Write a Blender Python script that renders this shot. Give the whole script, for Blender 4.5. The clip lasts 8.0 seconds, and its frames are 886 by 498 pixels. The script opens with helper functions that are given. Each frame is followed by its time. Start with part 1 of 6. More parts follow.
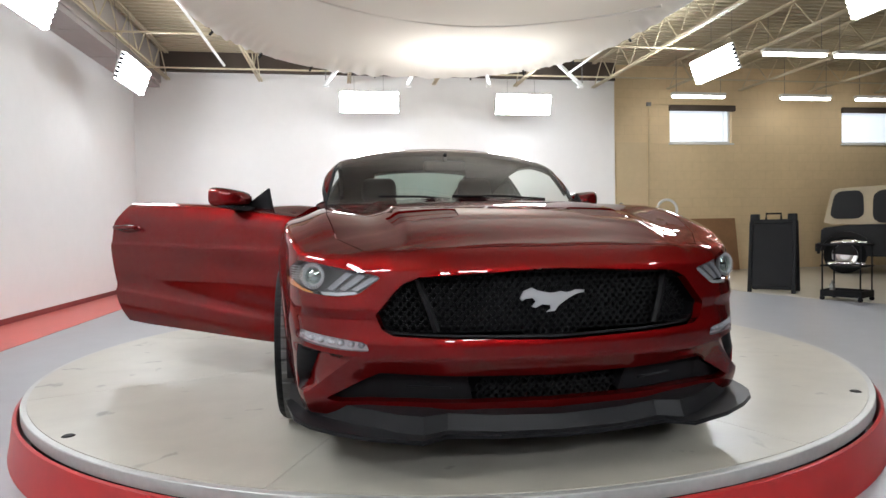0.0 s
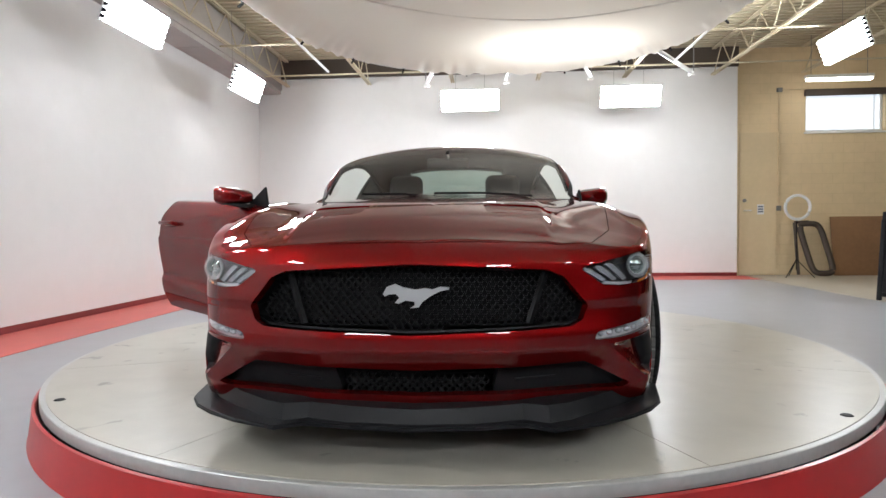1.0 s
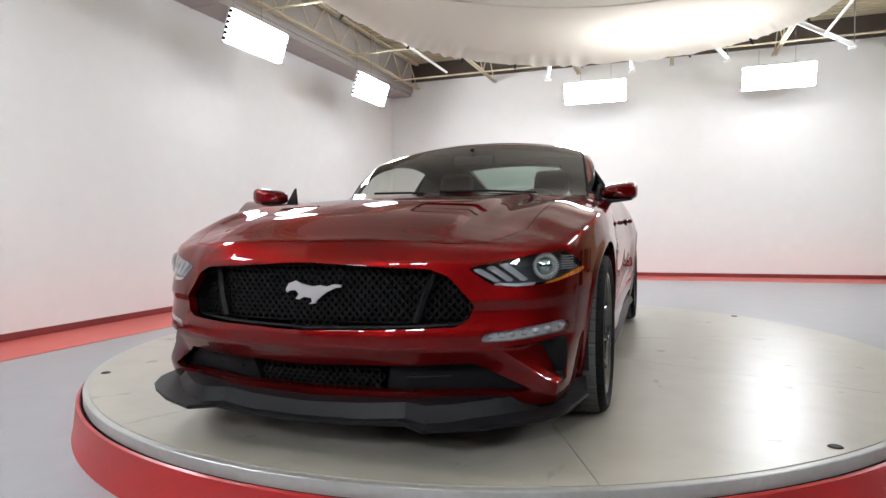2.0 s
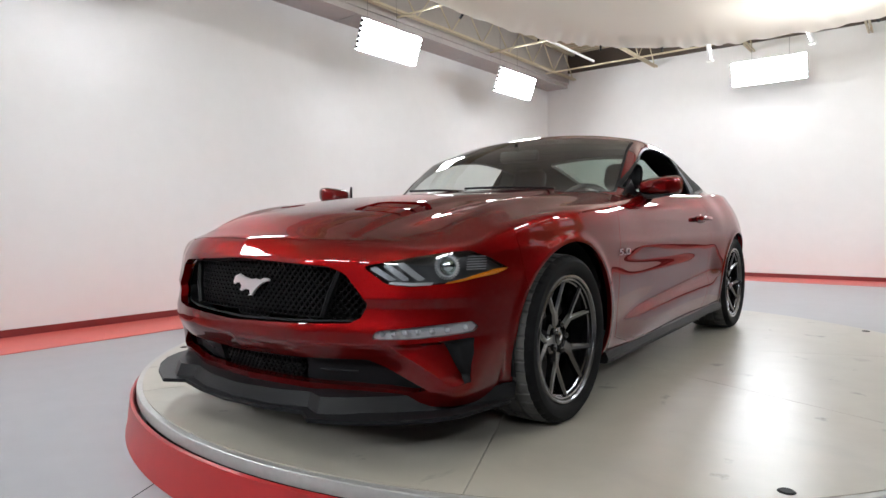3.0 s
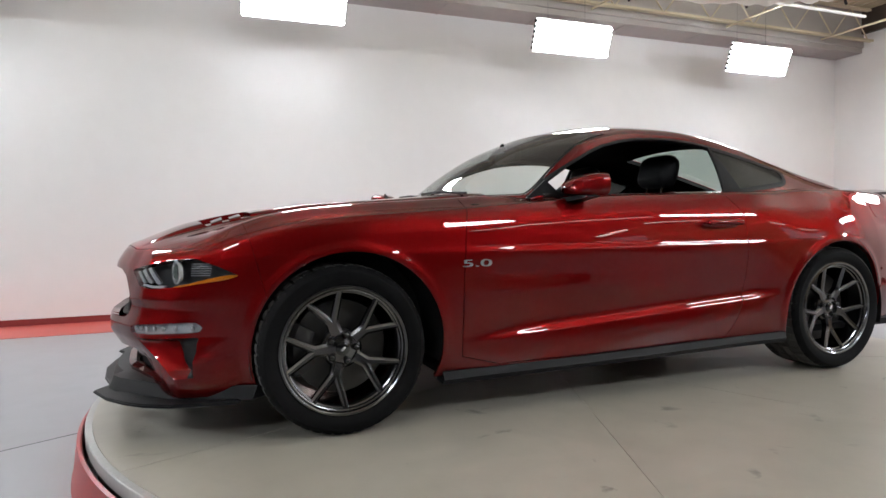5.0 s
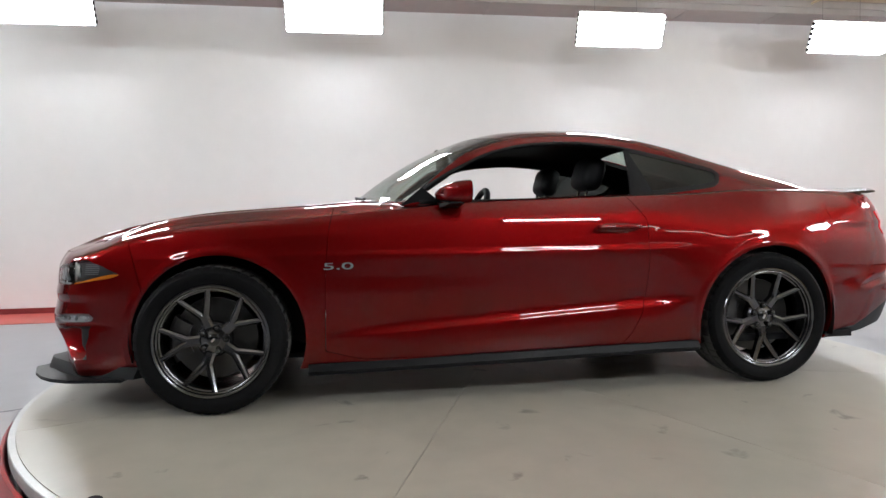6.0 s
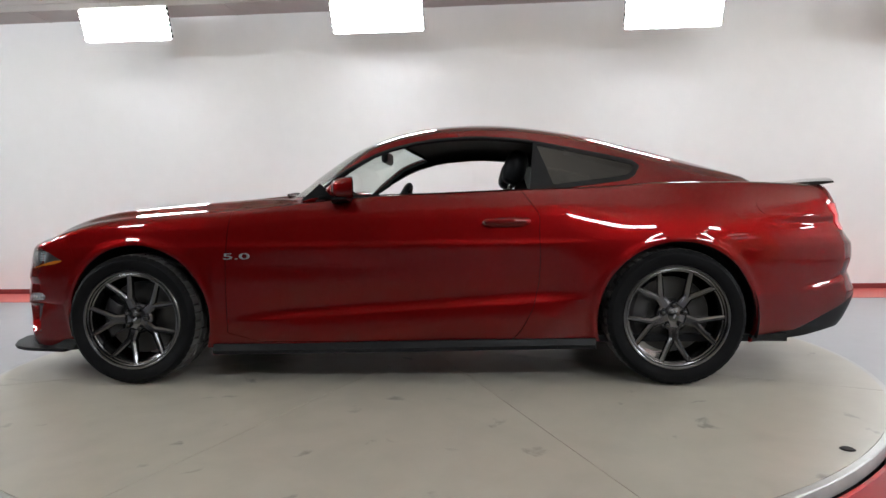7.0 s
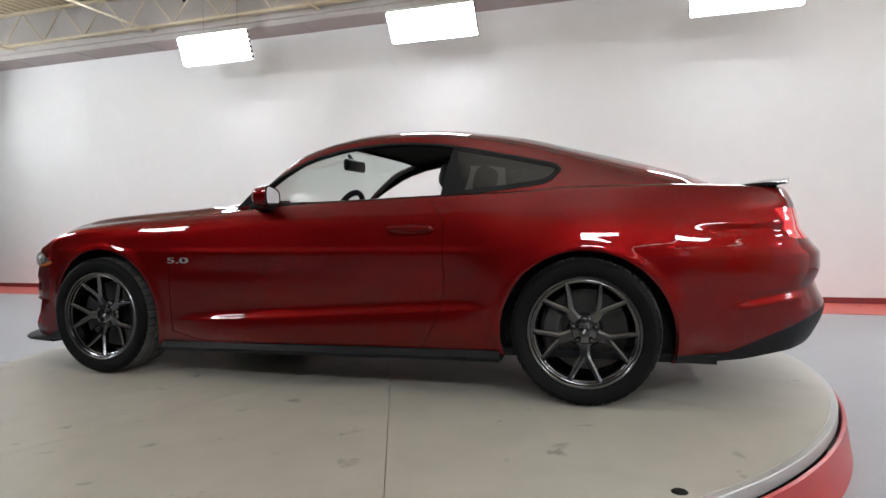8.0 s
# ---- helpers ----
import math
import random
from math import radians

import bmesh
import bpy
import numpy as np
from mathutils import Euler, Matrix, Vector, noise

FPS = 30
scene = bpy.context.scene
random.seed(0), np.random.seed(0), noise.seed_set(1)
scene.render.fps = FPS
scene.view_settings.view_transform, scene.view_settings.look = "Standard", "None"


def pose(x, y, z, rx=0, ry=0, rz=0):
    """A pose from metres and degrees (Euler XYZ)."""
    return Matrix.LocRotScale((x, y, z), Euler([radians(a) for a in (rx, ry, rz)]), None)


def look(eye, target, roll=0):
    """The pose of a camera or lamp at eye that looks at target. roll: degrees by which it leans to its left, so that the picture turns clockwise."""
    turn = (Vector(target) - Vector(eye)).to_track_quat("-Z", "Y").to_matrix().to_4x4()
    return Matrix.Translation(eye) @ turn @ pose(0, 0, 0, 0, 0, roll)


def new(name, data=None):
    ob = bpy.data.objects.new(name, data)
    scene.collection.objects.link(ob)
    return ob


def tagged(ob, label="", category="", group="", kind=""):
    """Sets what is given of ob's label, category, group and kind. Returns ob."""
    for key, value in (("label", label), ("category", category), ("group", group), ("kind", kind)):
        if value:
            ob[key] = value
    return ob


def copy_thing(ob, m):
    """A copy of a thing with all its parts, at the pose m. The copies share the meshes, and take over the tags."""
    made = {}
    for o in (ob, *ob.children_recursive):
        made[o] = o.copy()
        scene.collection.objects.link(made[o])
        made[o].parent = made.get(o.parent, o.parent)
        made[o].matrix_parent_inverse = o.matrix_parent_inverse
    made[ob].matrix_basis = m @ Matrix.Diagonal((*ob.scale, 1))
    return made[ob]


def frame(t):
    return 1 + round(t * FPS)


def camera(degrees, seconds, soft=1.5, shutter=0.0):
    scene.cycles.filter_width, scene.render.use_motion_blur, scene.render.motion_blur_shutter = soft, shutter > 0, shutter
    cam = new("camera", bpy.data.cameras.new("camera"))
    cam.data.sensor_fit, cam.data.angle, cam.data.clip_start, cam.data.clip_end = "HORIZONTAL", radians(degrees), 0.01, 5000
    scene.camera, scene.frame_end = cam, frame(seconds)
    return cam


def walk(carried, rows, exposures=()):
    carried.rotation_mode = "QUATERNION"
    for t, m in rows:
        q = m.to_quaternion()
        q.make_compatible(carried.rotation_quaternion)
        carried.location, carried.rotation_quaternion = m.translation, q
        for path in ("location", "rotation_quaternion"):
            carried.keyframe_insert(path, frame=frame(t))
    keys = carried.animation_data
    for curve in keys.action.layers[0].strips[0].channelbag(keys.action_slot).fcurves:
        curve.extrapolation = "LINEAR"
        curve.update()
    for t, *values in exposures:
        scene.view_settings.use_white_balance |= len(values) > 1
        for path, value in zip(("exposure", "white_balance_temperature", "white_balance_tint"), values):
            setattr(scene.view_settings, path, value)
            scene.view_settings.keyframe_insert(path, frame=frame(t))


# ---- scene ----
cam = camera(71.0, 8.0)
PATH = [
    (0, (-0.676, -4.114, 0.799), (-0.364, -2.139, 0.736), -1.0),
    (0.5, (-0.226, -4.174, 0.775), (-0.133, -2.178, 0.705), -0.8),
    (1, (0.24, -4.19, 0.785), (0.085, -2.197, 0.719), -0.6),
    (2.5, (1.582, -3.821, 0.786), (0.622, -2.068, 0.706), -0.7),
    (3, (2.007, -3.557, 0.793), (0.774, -1.985, 0.708), -0.5),
    (3.5, (2.39, -3.202, 0.787), (0.928, -1.84, 0.702), -0.6),
    (4, (2.734, -2.774, 0.796), (1.093, -1.635, 0.694), -0.5),
    (4.5, (2.99, -2.321, 0.797), (1.22, -1.394, 0.709), -0.6),
    (6, (3.728, -0.733, 0.847), (1.752, -0.439, 0.757), -0.9),
    (6.5, (3.868, -0.115, 0.848), (1.872, -0.023, 0.743), -0.9),
    (7, (3.897, 0.461, 0.848), (1.905, 0.315, 0.734), -0.9),
    (7.5, (3.816, 1.045, 0.854), (1.859, 0.648, 0.748), -0.9),
    (8, (3.654, 1.603, 0.847), (1.752, 0.993, 0.751), -1.1),
]
EXPOSURE = 0.0
scene.view_settings.exposure = EXPOSURE
walk(cam, [(t, look(eye, target, roll)) for t, eye, target, roll in PATH])

# ---- world and light strengths ----
world = bpy.data.worlds.new("sky")
scene.world = world
world.use_nodes = True
wn = world.node_tree
sky = wn.nodes.new("ShaderNodeTexSky")
sky.sky_type = "NISHITA"
sky.sun_disc = False
sky.sun_elevation, sky.sun_rotation = radians(35), radians(60)
wn.nodes["Background"].inputs["Strength"].default_value = 0.12
wn.links.new(sky.outputs[0], wn.nodes["Background"].inputs["Color"])
TUBE = 66.0        # panel tubes
STRIP = 13.0       # ceiling strip lights
ABOVE = 100.0     # lamps above the cloth canopy
FLOOR = -0.22      # the turntable's top is at zero
# ---- materials ----
def mat(name, col, rough=0.5, metal=0.0, var=0.08, scale=6.0, bump=0.0, bump_scale=60.0, coat=0.0, emit=None, glow=0.0, spec=0.5, rvar=0.0, stain=0.0, specks=0.0):
    m = bpy.data.materials.new(name)
    m.use_nodes = True
    nt = m.node_tree
    b = nt.nodes["Principled BSDF"]
    b.inputs["Roughness"].default_value = rough
    b.inputs["Metallic"].default_value = metal
    b.inputs["Coat Weight"].default_value = coat
    b.inputs["Coat Roughness"].default_value = 0.03
    b.inputs["Specular IOR Level"].default_value = spec
    b.inputs["Base Color"].default_value = (*col, 1)
    if emit:
        b.inputs["Emission Color"].default_value = (*emit, 1)
        b.inputs["Emission Strength"].default_value = glow
    if var or bump or rvar:
        tc = nt.nodes.new("ShaderNodeTexCoord")
    if var:
        big, fine = nt.nodes.new("ShaderNodeTexNoise"), nt.nodes.new("ShaderNodeTexNoise")
        big.inputs["Scale"].default_value, fine.inputs["Scale"].default_value = scale * 0.2, scale * 4
        big.inputs["Detail"].default_value, fine.inputs["Detail"].default_value = 6, 4
        mix = nt.nodes.new("ShaderNodeMath")
        mix.operation = "MULTIPLY_ADD"
        mix.inputs[1].default_value = 0.35
        ramp = nt.nodes.new("ShaderNodeMapRange")
        ramp.interpolation_type = "SMOOTHSTEP"
        ramp.inputs["From Min"].default_value, ramp.inputs["From Max"].default_value = 0.35, 1.0
        ramp.inputs["To Min"].default_value, ramp.inputs["To Max"].default_value = 1 - var, 1 + var
        mul = nt.nodes.new("ShaderNodeVectorMath")
        mul.operation = "SCALE"
        mul.inputs[0].default_value = col
        for n in (big, fine):
            nt.links.new(tc.outputs["Object"], n.inputs["Vector"])
        nt.links.new(fine.outputs["Fac"], mix.inputs[0])
        nt.links.new(big.outputs["Fac"], mix.inputs[2])
        nt.links.new(mix.outputs[0], ramp.inputs["Value"])
        nt.links.new(ramp.outputs[0], mul.inputs["Scale"])
        nt.links.new(mul.outputs[0], b.inputs["Base Color"])
        if stain:
            sn, sr, sm = nt.nodes.new("ShaderNodeTexNoise"), nt.nodes.new("ShaderNodeMapRange"), nt.nodes.new("ShaderNodeVectorMath")
            sn.inputs["Scale"].default_value, sn.inputs["Detail"].default_value = 2.3, 9
            sn.inputs["Distortion"].default_value = 1.2
            sr.inputs["From Min"].default_value, sr.inputs["From Max"].default_value = 0.45, 0.85
            sr.inputs["To Min"].default_value, sr.inputs["To Max"].default_value = 1.0, 1 - stain
            sm.operation = "SCALE"
            nt.links.new(tc.outputs["Object"], sn.inputs["Vector"])
            nt.links.new(sn.outputs["Fac"], sr.inputs["Value"])
            nt.links.new(mul.outputs[0], sm.inputs[0])
            nt.links.new(sr.outputs[0], sm.inputs["Scale"])
            nt.links.new(sm.outputs[0], b.inputs["Base Color"])
            if specks:
                kn, kr, km = nt.nodes.new("ShaderNodeTexNoise"), nt.nodes.new("ShaderNodeMapRange"), nt.nodes.new("ShaderNodeVectorMath")
                kn.inputs["Scale"].default_value, kn.inputs["Detail"].default_value = 5.0, 5
                kn.inputs["Distortion"].default_value = 0.6
                kr.inputs["From Min"].default_value, kr.inputs["From Max"].default_value = 0.665, 0.73
                kr.inputs["To Min"].default_value, kr.inputs["To Max"].default_value = 1.0, 1 - specks
                km.operation = "SCALE"
                nt.links.new(tc.outputs["Object"], kn.inputs["Vector"])
                nt.links.new(kn.outputs["Fac"], kr.inputs["Value"])
                nt.links.new(sm.outputs[0], km.inputs[0])
                nt.links.new(kr.outputs[0], km.inputs["Scale"])
                nt.links.new(km.outputs[0], b.inputs["Base Color"])
        if rvar:
            rr = nt.nodes.new("ShaderNodeMapRange")
            rr.interpolation_type = "SMOOTHSTEP"
            rr.inputs["From Min"].default_value, rr.inputs["From Max"].default_value = 0.2, 0.8
            rr.inputs["To Min"].default_value, rr.inputs["To Max"].default_value = rough - rvar, rough + rvar
            nt.links.new(big.outputs["Fac"], rr.inputs["Value"])
            nt.links.new(rr.outputs[0], b.inputs["Roughness"])
    if bump:
        n = nt.nodes.new("ShaderNodeTexNoise")
        n.inputs["Scale"].default_value, n.inputs["Detail"].default_value = bump_scale, 5
        bp = nt.nodes.new("ShaderNodeBump")
        bp.inputs["Strength"].default_value, bp.inputs["Distance"].default_value = bump, 0.01
        nt.links.new(tc.outputs["Object"], n.inputs["Vector"])
        nt.links.new(n.outputs["Fac"], bp.inputs["Height"])
        nt.links.new(bp.outputs[0], b.inputs["Normal"])
    return m


def glass(name, tint, rough=0.0, clear=0.8, slant=0.95, base=0.042):
    """Thin pane: a mix of clear and glossy, more glossy at a slant."""
    m = bpy.data.materials.new(name)
    m.use_nodes = True
    nt = m.node_tree
    nt.nodes.remove(nt.nodes["Principled BSDF"])
    out = nt.nodes["Material Output"]
    tr, gl, mx = nt.nodes.new("ShaderNodeBsdfTransparent"), nt.nodes.new("ShaderNodeBsdfGlossy"), nt.nodes.new("ShaderNodeMixShader")
    lw, fr = nt.nodes.new("ShaderNodeLayerWeight"), nt.nodes.new("ShaderNodeMath")
    lw.inputs["Blend"].default_value = 0.5
    fr.operation = "POWER"
    fr.inputs[1].default_value = 5.0
    sc = nt.nodes.new("ShaderNodeMapRange")
    sc.inputs["To Min"].default_value, sc.inputs["To Max"].default_value = base, slant
    nt.links.new(lw.outputs["Facing"], fr.inputs[0])
    nt.links.new(fr.outputs[0], sc.inputs["Value"])
    fr = sc
    tr.inputs["Color"].default_value = (*[c * clear for c in tint], 1)
    gl.inputs["Roughness"].default_value = rough
    nt.links.new(fr.outputs[0], mx.inputs["Fac"])
    nt.links.new(tr.outputs[0], mx.inputs[1])
    nt.links.new(gl.outputs[0], mx.inputs[2])
    nt.links.new(mx.outputs[0], out.inputs["Surface"])
    return m


def cloth(name, col, through_part=0.5):
    m = bpy.data.materials.new(name)
    m.use_nodes = True
    nt = m.node_tree
    b = nt.nodes["Principled BSDF"]
    b.inputs["Base Color"].default_value = (*col, 1)
    b.inputs["Roughness"].default_value = 0.9
    tr, mx = nt.nodes.new("ShaderNodeBsdfTranslucent"), nt.nodes.new("ShaderNodeMixShader")
    tr.inputs["Color"].default_value = (*col, 1)
    mx.inputs["Fac"].default_value = through_part
    nt.links.new(b.outputs[0], mx.inputs[1])
    nt.links.new(tr.outputs[0], mx.inputs[2])
    nt.links.new(mx.outputs[0], nt.nodes["Material Output"].inputs["Surface"])
    return m


def paint_red(name):
    """Deep candy red: bright metal base with fine flakes under a red-tinted clear coat."""
    m = bpy.data.materials.new(name)
    m.use_nodes = True
    nt = m.node_tree
    b = nt.nodes["Principled BSDF"]
    b.inputs["Metallic"].default_value, b.inputs["Roughness"].default_value = 0.85, 0.44
    b.inputs["Specular Tint"].default_value = (0.45, 0.03, 0.03, 1)
    b.inputs["Coat Weight"].default_value, b.inputs["Coat Roughness"].default_value = 0.9, 0.004
    b.inputs["Coat IOR"].default_value = 1.42
    b.inputs["Coat Tint"].default_value = (0.45, 0.065, 0.06, 1)
    tc, v = nt.nodes.new("ShaderNodeTexCoord"), nt.nodes.new("ShaderNodeTexVoronoi")
    v.inputs["Scale"].default_value = 900
    mr, mul = nt.nodes.new("ShaderNodeMapRange"), nt.nodes.new("ShaderNodeVectorMath")
    mr.inputs["To Min"].default_value, mr.inputs["To Max"].default_value = 0.8, 1.25
    mul.operation = "SCALE"
    mul.inputs[0].default_value = (0.285, 0.0165, 0.020)
    nt.links.new(tc.outputs["Object"], v.inputs["Vector"])
    nt.links.new(v.outputs["Color"], mr.inputs["Value"])
    nt.links.new(mr.outputs[0], mul.inputs["Scale"])
    nt.links.new(mul.outputs[0], b.inputs["Base Color"])
    return m


RED = paint_red("car_paint")
WALL = mat("white_wall", (0.79, 0.78, 0.775), 0.65, var=0.035, scale=1.5, bump=0.05, bump_scale=90)
BEIGE = mat("beige_paint", (0.63, 0.50, 0.315), 0.7, var=0.08, scale=3.0, bump=0.15, bump_scale=40)


def block_courses(name, col):
    """Painted concrete blocks, 0.4 by 0.2 m: sunk joints, a slight change of tone from block to block, dirty runs."""
    m = mat(name, col, 0.62, var=0.10, scale=2.2)
    nt = m.node_tree
    b = nt.nodes["Principled BSDF"]
    tc, sp, co = nt.nodes.new("ShaderNodeTexCoord"), nt.nodes.new("ShaderNodeSeparateXYZ"), nt.nodes.new("ShaderNodeCombineXYZ")
    br, mul, bp = nt.nodes.new("ShaderNodeTexBrick"), nt.nodes.new("ShaderNodeMix"), nt.nodes.new("ShaderNodeBump")
    nt.links.new(tc.outputs["Object"], sp.inputs[0])
    nt.links.new(sp.outputs["X"], co.inputs["X"])
    nt.links.new(sp.outputs["Z"], co.inputs["Y"])
    nt.links.new(co.outputs[0], br.inputs["Vector"])
    br.inputs["Scale"].default_value, br.inputs["Brick Width"].default_value, br.inputs["Row Height"].default_value = 1.0, 0.4, 0.2
    br.inputs["Mortar Size"].default_value, br.inputs["Mortar Smooth"].default_value = 0.008, 0.4
    br.inputs["Color1"].default_value, br.inputs["Color2"].default_value, br.inputs["Mortar"].default_value = (1, 1, 1, 1), (0.975, 0.975, 0.97, 1), (0.92, 0.92, 0.91, 1)
    mul.data_type, mul.blend_type = "RGBA", "MULTIPLY"
    mul.inputs[0].default_value = 1.0
    link = b.inputs["Base Color"].links[0]
    nt.links.new(link.from_socket, mul.inputs[6])
    nt.links.new(br.outputs["Color"], mul.inputs[7])
    nt.links.new(mul.outputs[2], b.inputs["Base Color"])
    bp.inputs["Distance"].default_value, bp.inputs["Strength"].default_value = 0.004, 0.3
    bp.invert = True
    nt.links.new(br.outputs["Fac"], bp.inputs["Height"])
    nt.links.new(bp.outputs[0], b.inputs["Normal"])
    return m


BLOCK = block_courses("beige_block", (0.67, 0.525, 0.325))
CONCRETE = mat("sealed_concrete", (0.275, 0.28, 0.30), 0.325, var=0.09, scale=1.2, rvar=0.03, stain=0.06)
WORNFLOOR = mat("worn_beige_concrete", (0.43, 0.39, 0.32), 0.36, var=0.14, scale=1.5, rvar=0.06)
REDFLOOR = mat("red_floor_paint", (0.50, 0.075, 0.06), 0.4, var=0.12, scale=3)
DISC = mat("turntable_grey", (0.385, 0.362, 0.310), 0.32, var=0.11, scale=1.6, rvar=0.05, stain=0.13, specks=0.5)
STEEL = mat("brushed_rim", (0.42, 0.42, 0.41), 0.4, metal=0.4, var=0.15, scale=10)
REDRING = mat("red_ring_paint", (0.33, 0.011, 0.012), 0.32, var=0.12, scale=4)
JOIST = mat("cream_joist", (0.55, 0.48, 0.34), 0.55, var=0.1, scale=5)
DECK = mat("cream_deck", (0.50, 0.44, 0.31), 0.6, var=0.12, scale=2)
SOFFIT = mat("grey_soffit", (0.40, 0.37, 0.35), 0.7, var=0.08, scale=2)
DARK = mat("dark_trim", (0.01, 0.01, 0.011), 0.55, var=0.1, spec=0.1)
WHITEMETAL = mat("white_metal", (0.8, 0.8, 0.78), 0.4, var=0.04)
TUBEGLOW = mat("lamp_tube", (0.9, 0.9, 0.9), 0.4, var=0, emit=(0.90, 0.95, 1.0), glow=TUBE)
STRIPGLOW = mat("strip_tube", (0.9, 0.9, 0.9), 0.4, var=0, emit=(1.0, 0.96, 0.89), glow=STRIP)
CLOTH = cloth("white_cloth", (0.82, 0.80, 0.77), 0.38)
RUBBER = mat("tyre_rubber", (0.006, 0.006, 0.0065), 0.65, var=0.2, scale=14, bump=0.05, bump_scale=200, spec=0.07)
TREAD = mat("dusty_tread", (0.075, 0.073, 0.071), 0.75, var=0.2, scale=14, spec=0.25)
RIM = mat("dark_stainless_wheel", (0.125, 0.123, 0.128), 0.23, metal=1.0, var=0.06, coat=0.3)
BLACKPLASTIC = mat("black_plastic", (0.009, 0.009, 0.010), 0.45, var=0.1, scale=10, bump=0.04, bump_scale=300, spec=0.13)
GLOSSBLACK = mat("gloss_black", (0.008, 0.008, 0.009), 0.12, var=0, coat=0.6)
MESHBLACK = mat("mesh_black", (0.004, 0.004, 0.0045), 0.5, var=0, spec=0.14)
DARKWALL = mat("dark_grey_wall", (0.035, 0.034, 0.034), 0.7, var=0.15, scale=2)
CHROME = mat("chrome", (0.82, 0.82, 0.83), 0.12, metal=1.0, var=0)
SILVER = mat("satin_silver", (0.75, 0.75, 0.76), 0.28, metal=0.8, var=0)
MIRRORGLASS = mat("mirror_glass", (0.55, 0.56, 0.58), 0.02, metal=1.0, var=0)
LEATHER = mat("black_leather", (0.008, 0.008, 0.009), 0.55, var=0.15, bump=0.1, bump_scale=250, spec=0.14)
AMBER = mat("amber_lens", (0.62, 0.19, 0.012), 0.25, var=0, coat=1.0)
LAMPGREY = mat("lamp_blade", (0.26, 0.265, 0.28), 0.38, metal=0.2, var=0)
LAMPSTRIP = mat("lamp_strip", (0.55, 0.56, 0.57), 0.25, metal=0.3, var=0)
LAMPDARK = mat("lamp_housing", (0.075, 0.076, 0.08), 0.28, metal=0.3, var=0)
LAMPWHITE = mat("lamp_reflector", (0.52, 0.53, 0.54), 0.22, metal=0.45, var=0)
TAILRED = mat("tail_lens", (0.55, 0.01, 0.015), 0.15, var=0, coat=1.0, emit=(0.9, 0.02, 0.03), glow=0.25)
DISCIRON = mat("brake_disc", (0.075, 0.073, 0.07), 0.40, metal=0.85, var=0.15)
CALIPER = mat("dark_caliper", (0.03, 0.028, 0.028), 0.3, var=0.05, coat=0.4)
CLEAR = glass("clear_glass", (0.9, 0.95, 0.92), clear=0.93)
SCREEN = glass("windscreen_glass", (0.82, 0.90, 0.86), clear=0.86, base=0.085)
TINT = glass("tinted_glass", (0.5, 0.55, 0.52), clear=0.08, slant=0.20, base=0.05)
REARGLASS = glass("rear_glass", (0.7, 0.85, 0.78), clear=0.6)
LENS = glass("lamp_lens", (0.95, 0.97, 1.0), clear=0.95, base=0.10)
WOOD = mat("brown_board", (0.23, 0.12, 0.055), 0.6, var=0.2, scale=4)
TAN = mat("tan_hardtop", (0.46, 0.38, 0.26), 0.5, var=0.1)
JEEPBLACK = mat("black_car_paint", (0.006, 0.006, 0.007), 0.35, var=0.05, spec=0.2)
GREYFRAME = mat("grey_metal", (0.22, 0.22, 0.22), 0.45, metal=0.5, var=0.1)
BRONZE = mat("dark_brown_blind", (0.06, 0.042, 0.03), 0.6, var=0.15)
PAPER = mat("paper_white", (0.7, 0.7, 0.7), 0.7, var=0.05)
INK = mat("faded_ink", (0.12, 0.14, 0.2), 0.7, var=0.1)
SKYPANE = mat("bright_window_pane", (0.85, 0.9, 0.95), 0.3, var=0.05, emit=(0.78, 0.88, 1.0), glow=0.85)
# ---- mesh tools ----
def thing(name, label, category, at=(0, 0, 0), group="", kind=""):
    return tagged(pin(new(name), at), label, category, group, kind)


def pin(ob, at):
    ob.location = at
    return ob


def finish(name, me, material, parent=None, label="", smooth=None):
    if smooth is not None:
        me.shade_smooth()
        me.set_sharp_from_angle(angle=radians(smooth))
    for m in (material if isinstance(material, (list, tuple)) else [material]):
        me.materials.append(m)
    ob = new(name, me)
    if parent:
        ob.parent = parent
        ob.matrix_parent_inverse = parent_world(parent).inverted()
    return tagged(ob, label)


def parent_world(ob):
    m = ob.matrix_basis.copy()
    while ob.parent:
        m = ob.parent.matrix_basis @ ob.matrix_parent_inverse @ m
        ob = ob.parent
    return m


def part(name, bm, material, parent=None, label="", smooth=None):
    bmesh.ops.recalc_face_normals(bm, faces=bm.faces)
    me = bpy.data.meshes.new(name)
    bm.to_mesh(me)
    bm.free()
    return finish(name, me, material, parent, label, smooth)


def raw(name, verts, faces, material, parent=None, label="", smooth=None):
    me = bpy.data.meshes.new(name)
    me.from_pydata([tuple(v) for v in verts], [], [tuple(f) for f in faces])
    me.update()
    return finish(name, me, material, parent, label, smooth)


def add_box(bm, lo, hi, bevel=0.0, m=None, seg=2):
    c = [(a + b) / 2 for a, b in zip(lo, hi)]
    s = [max(abs(b - a), 1e-4) for a, b in zip(lo, hi)]
    r = bmesh.ops.create_cube(bm, size=1.0, matrix=(m or Matrix()) @ Matrix.Translation(c) @ Matrix.Diagonal((*s, 1)))
    vs = r["verts"]
    if bevel:
        es = list({e for v in vs for e in v.link_edges})
        bmesh.ops.bevel(bm, geom=es, offset=min(bevel, min(s) * 0.45), segments=seg, affect="EDGES", profile=0.5)
    return bm


def box(lo, hi, bevel=0.0, m=None):
    return add_box(bmesh.new(), lo, hi, bevel, m)


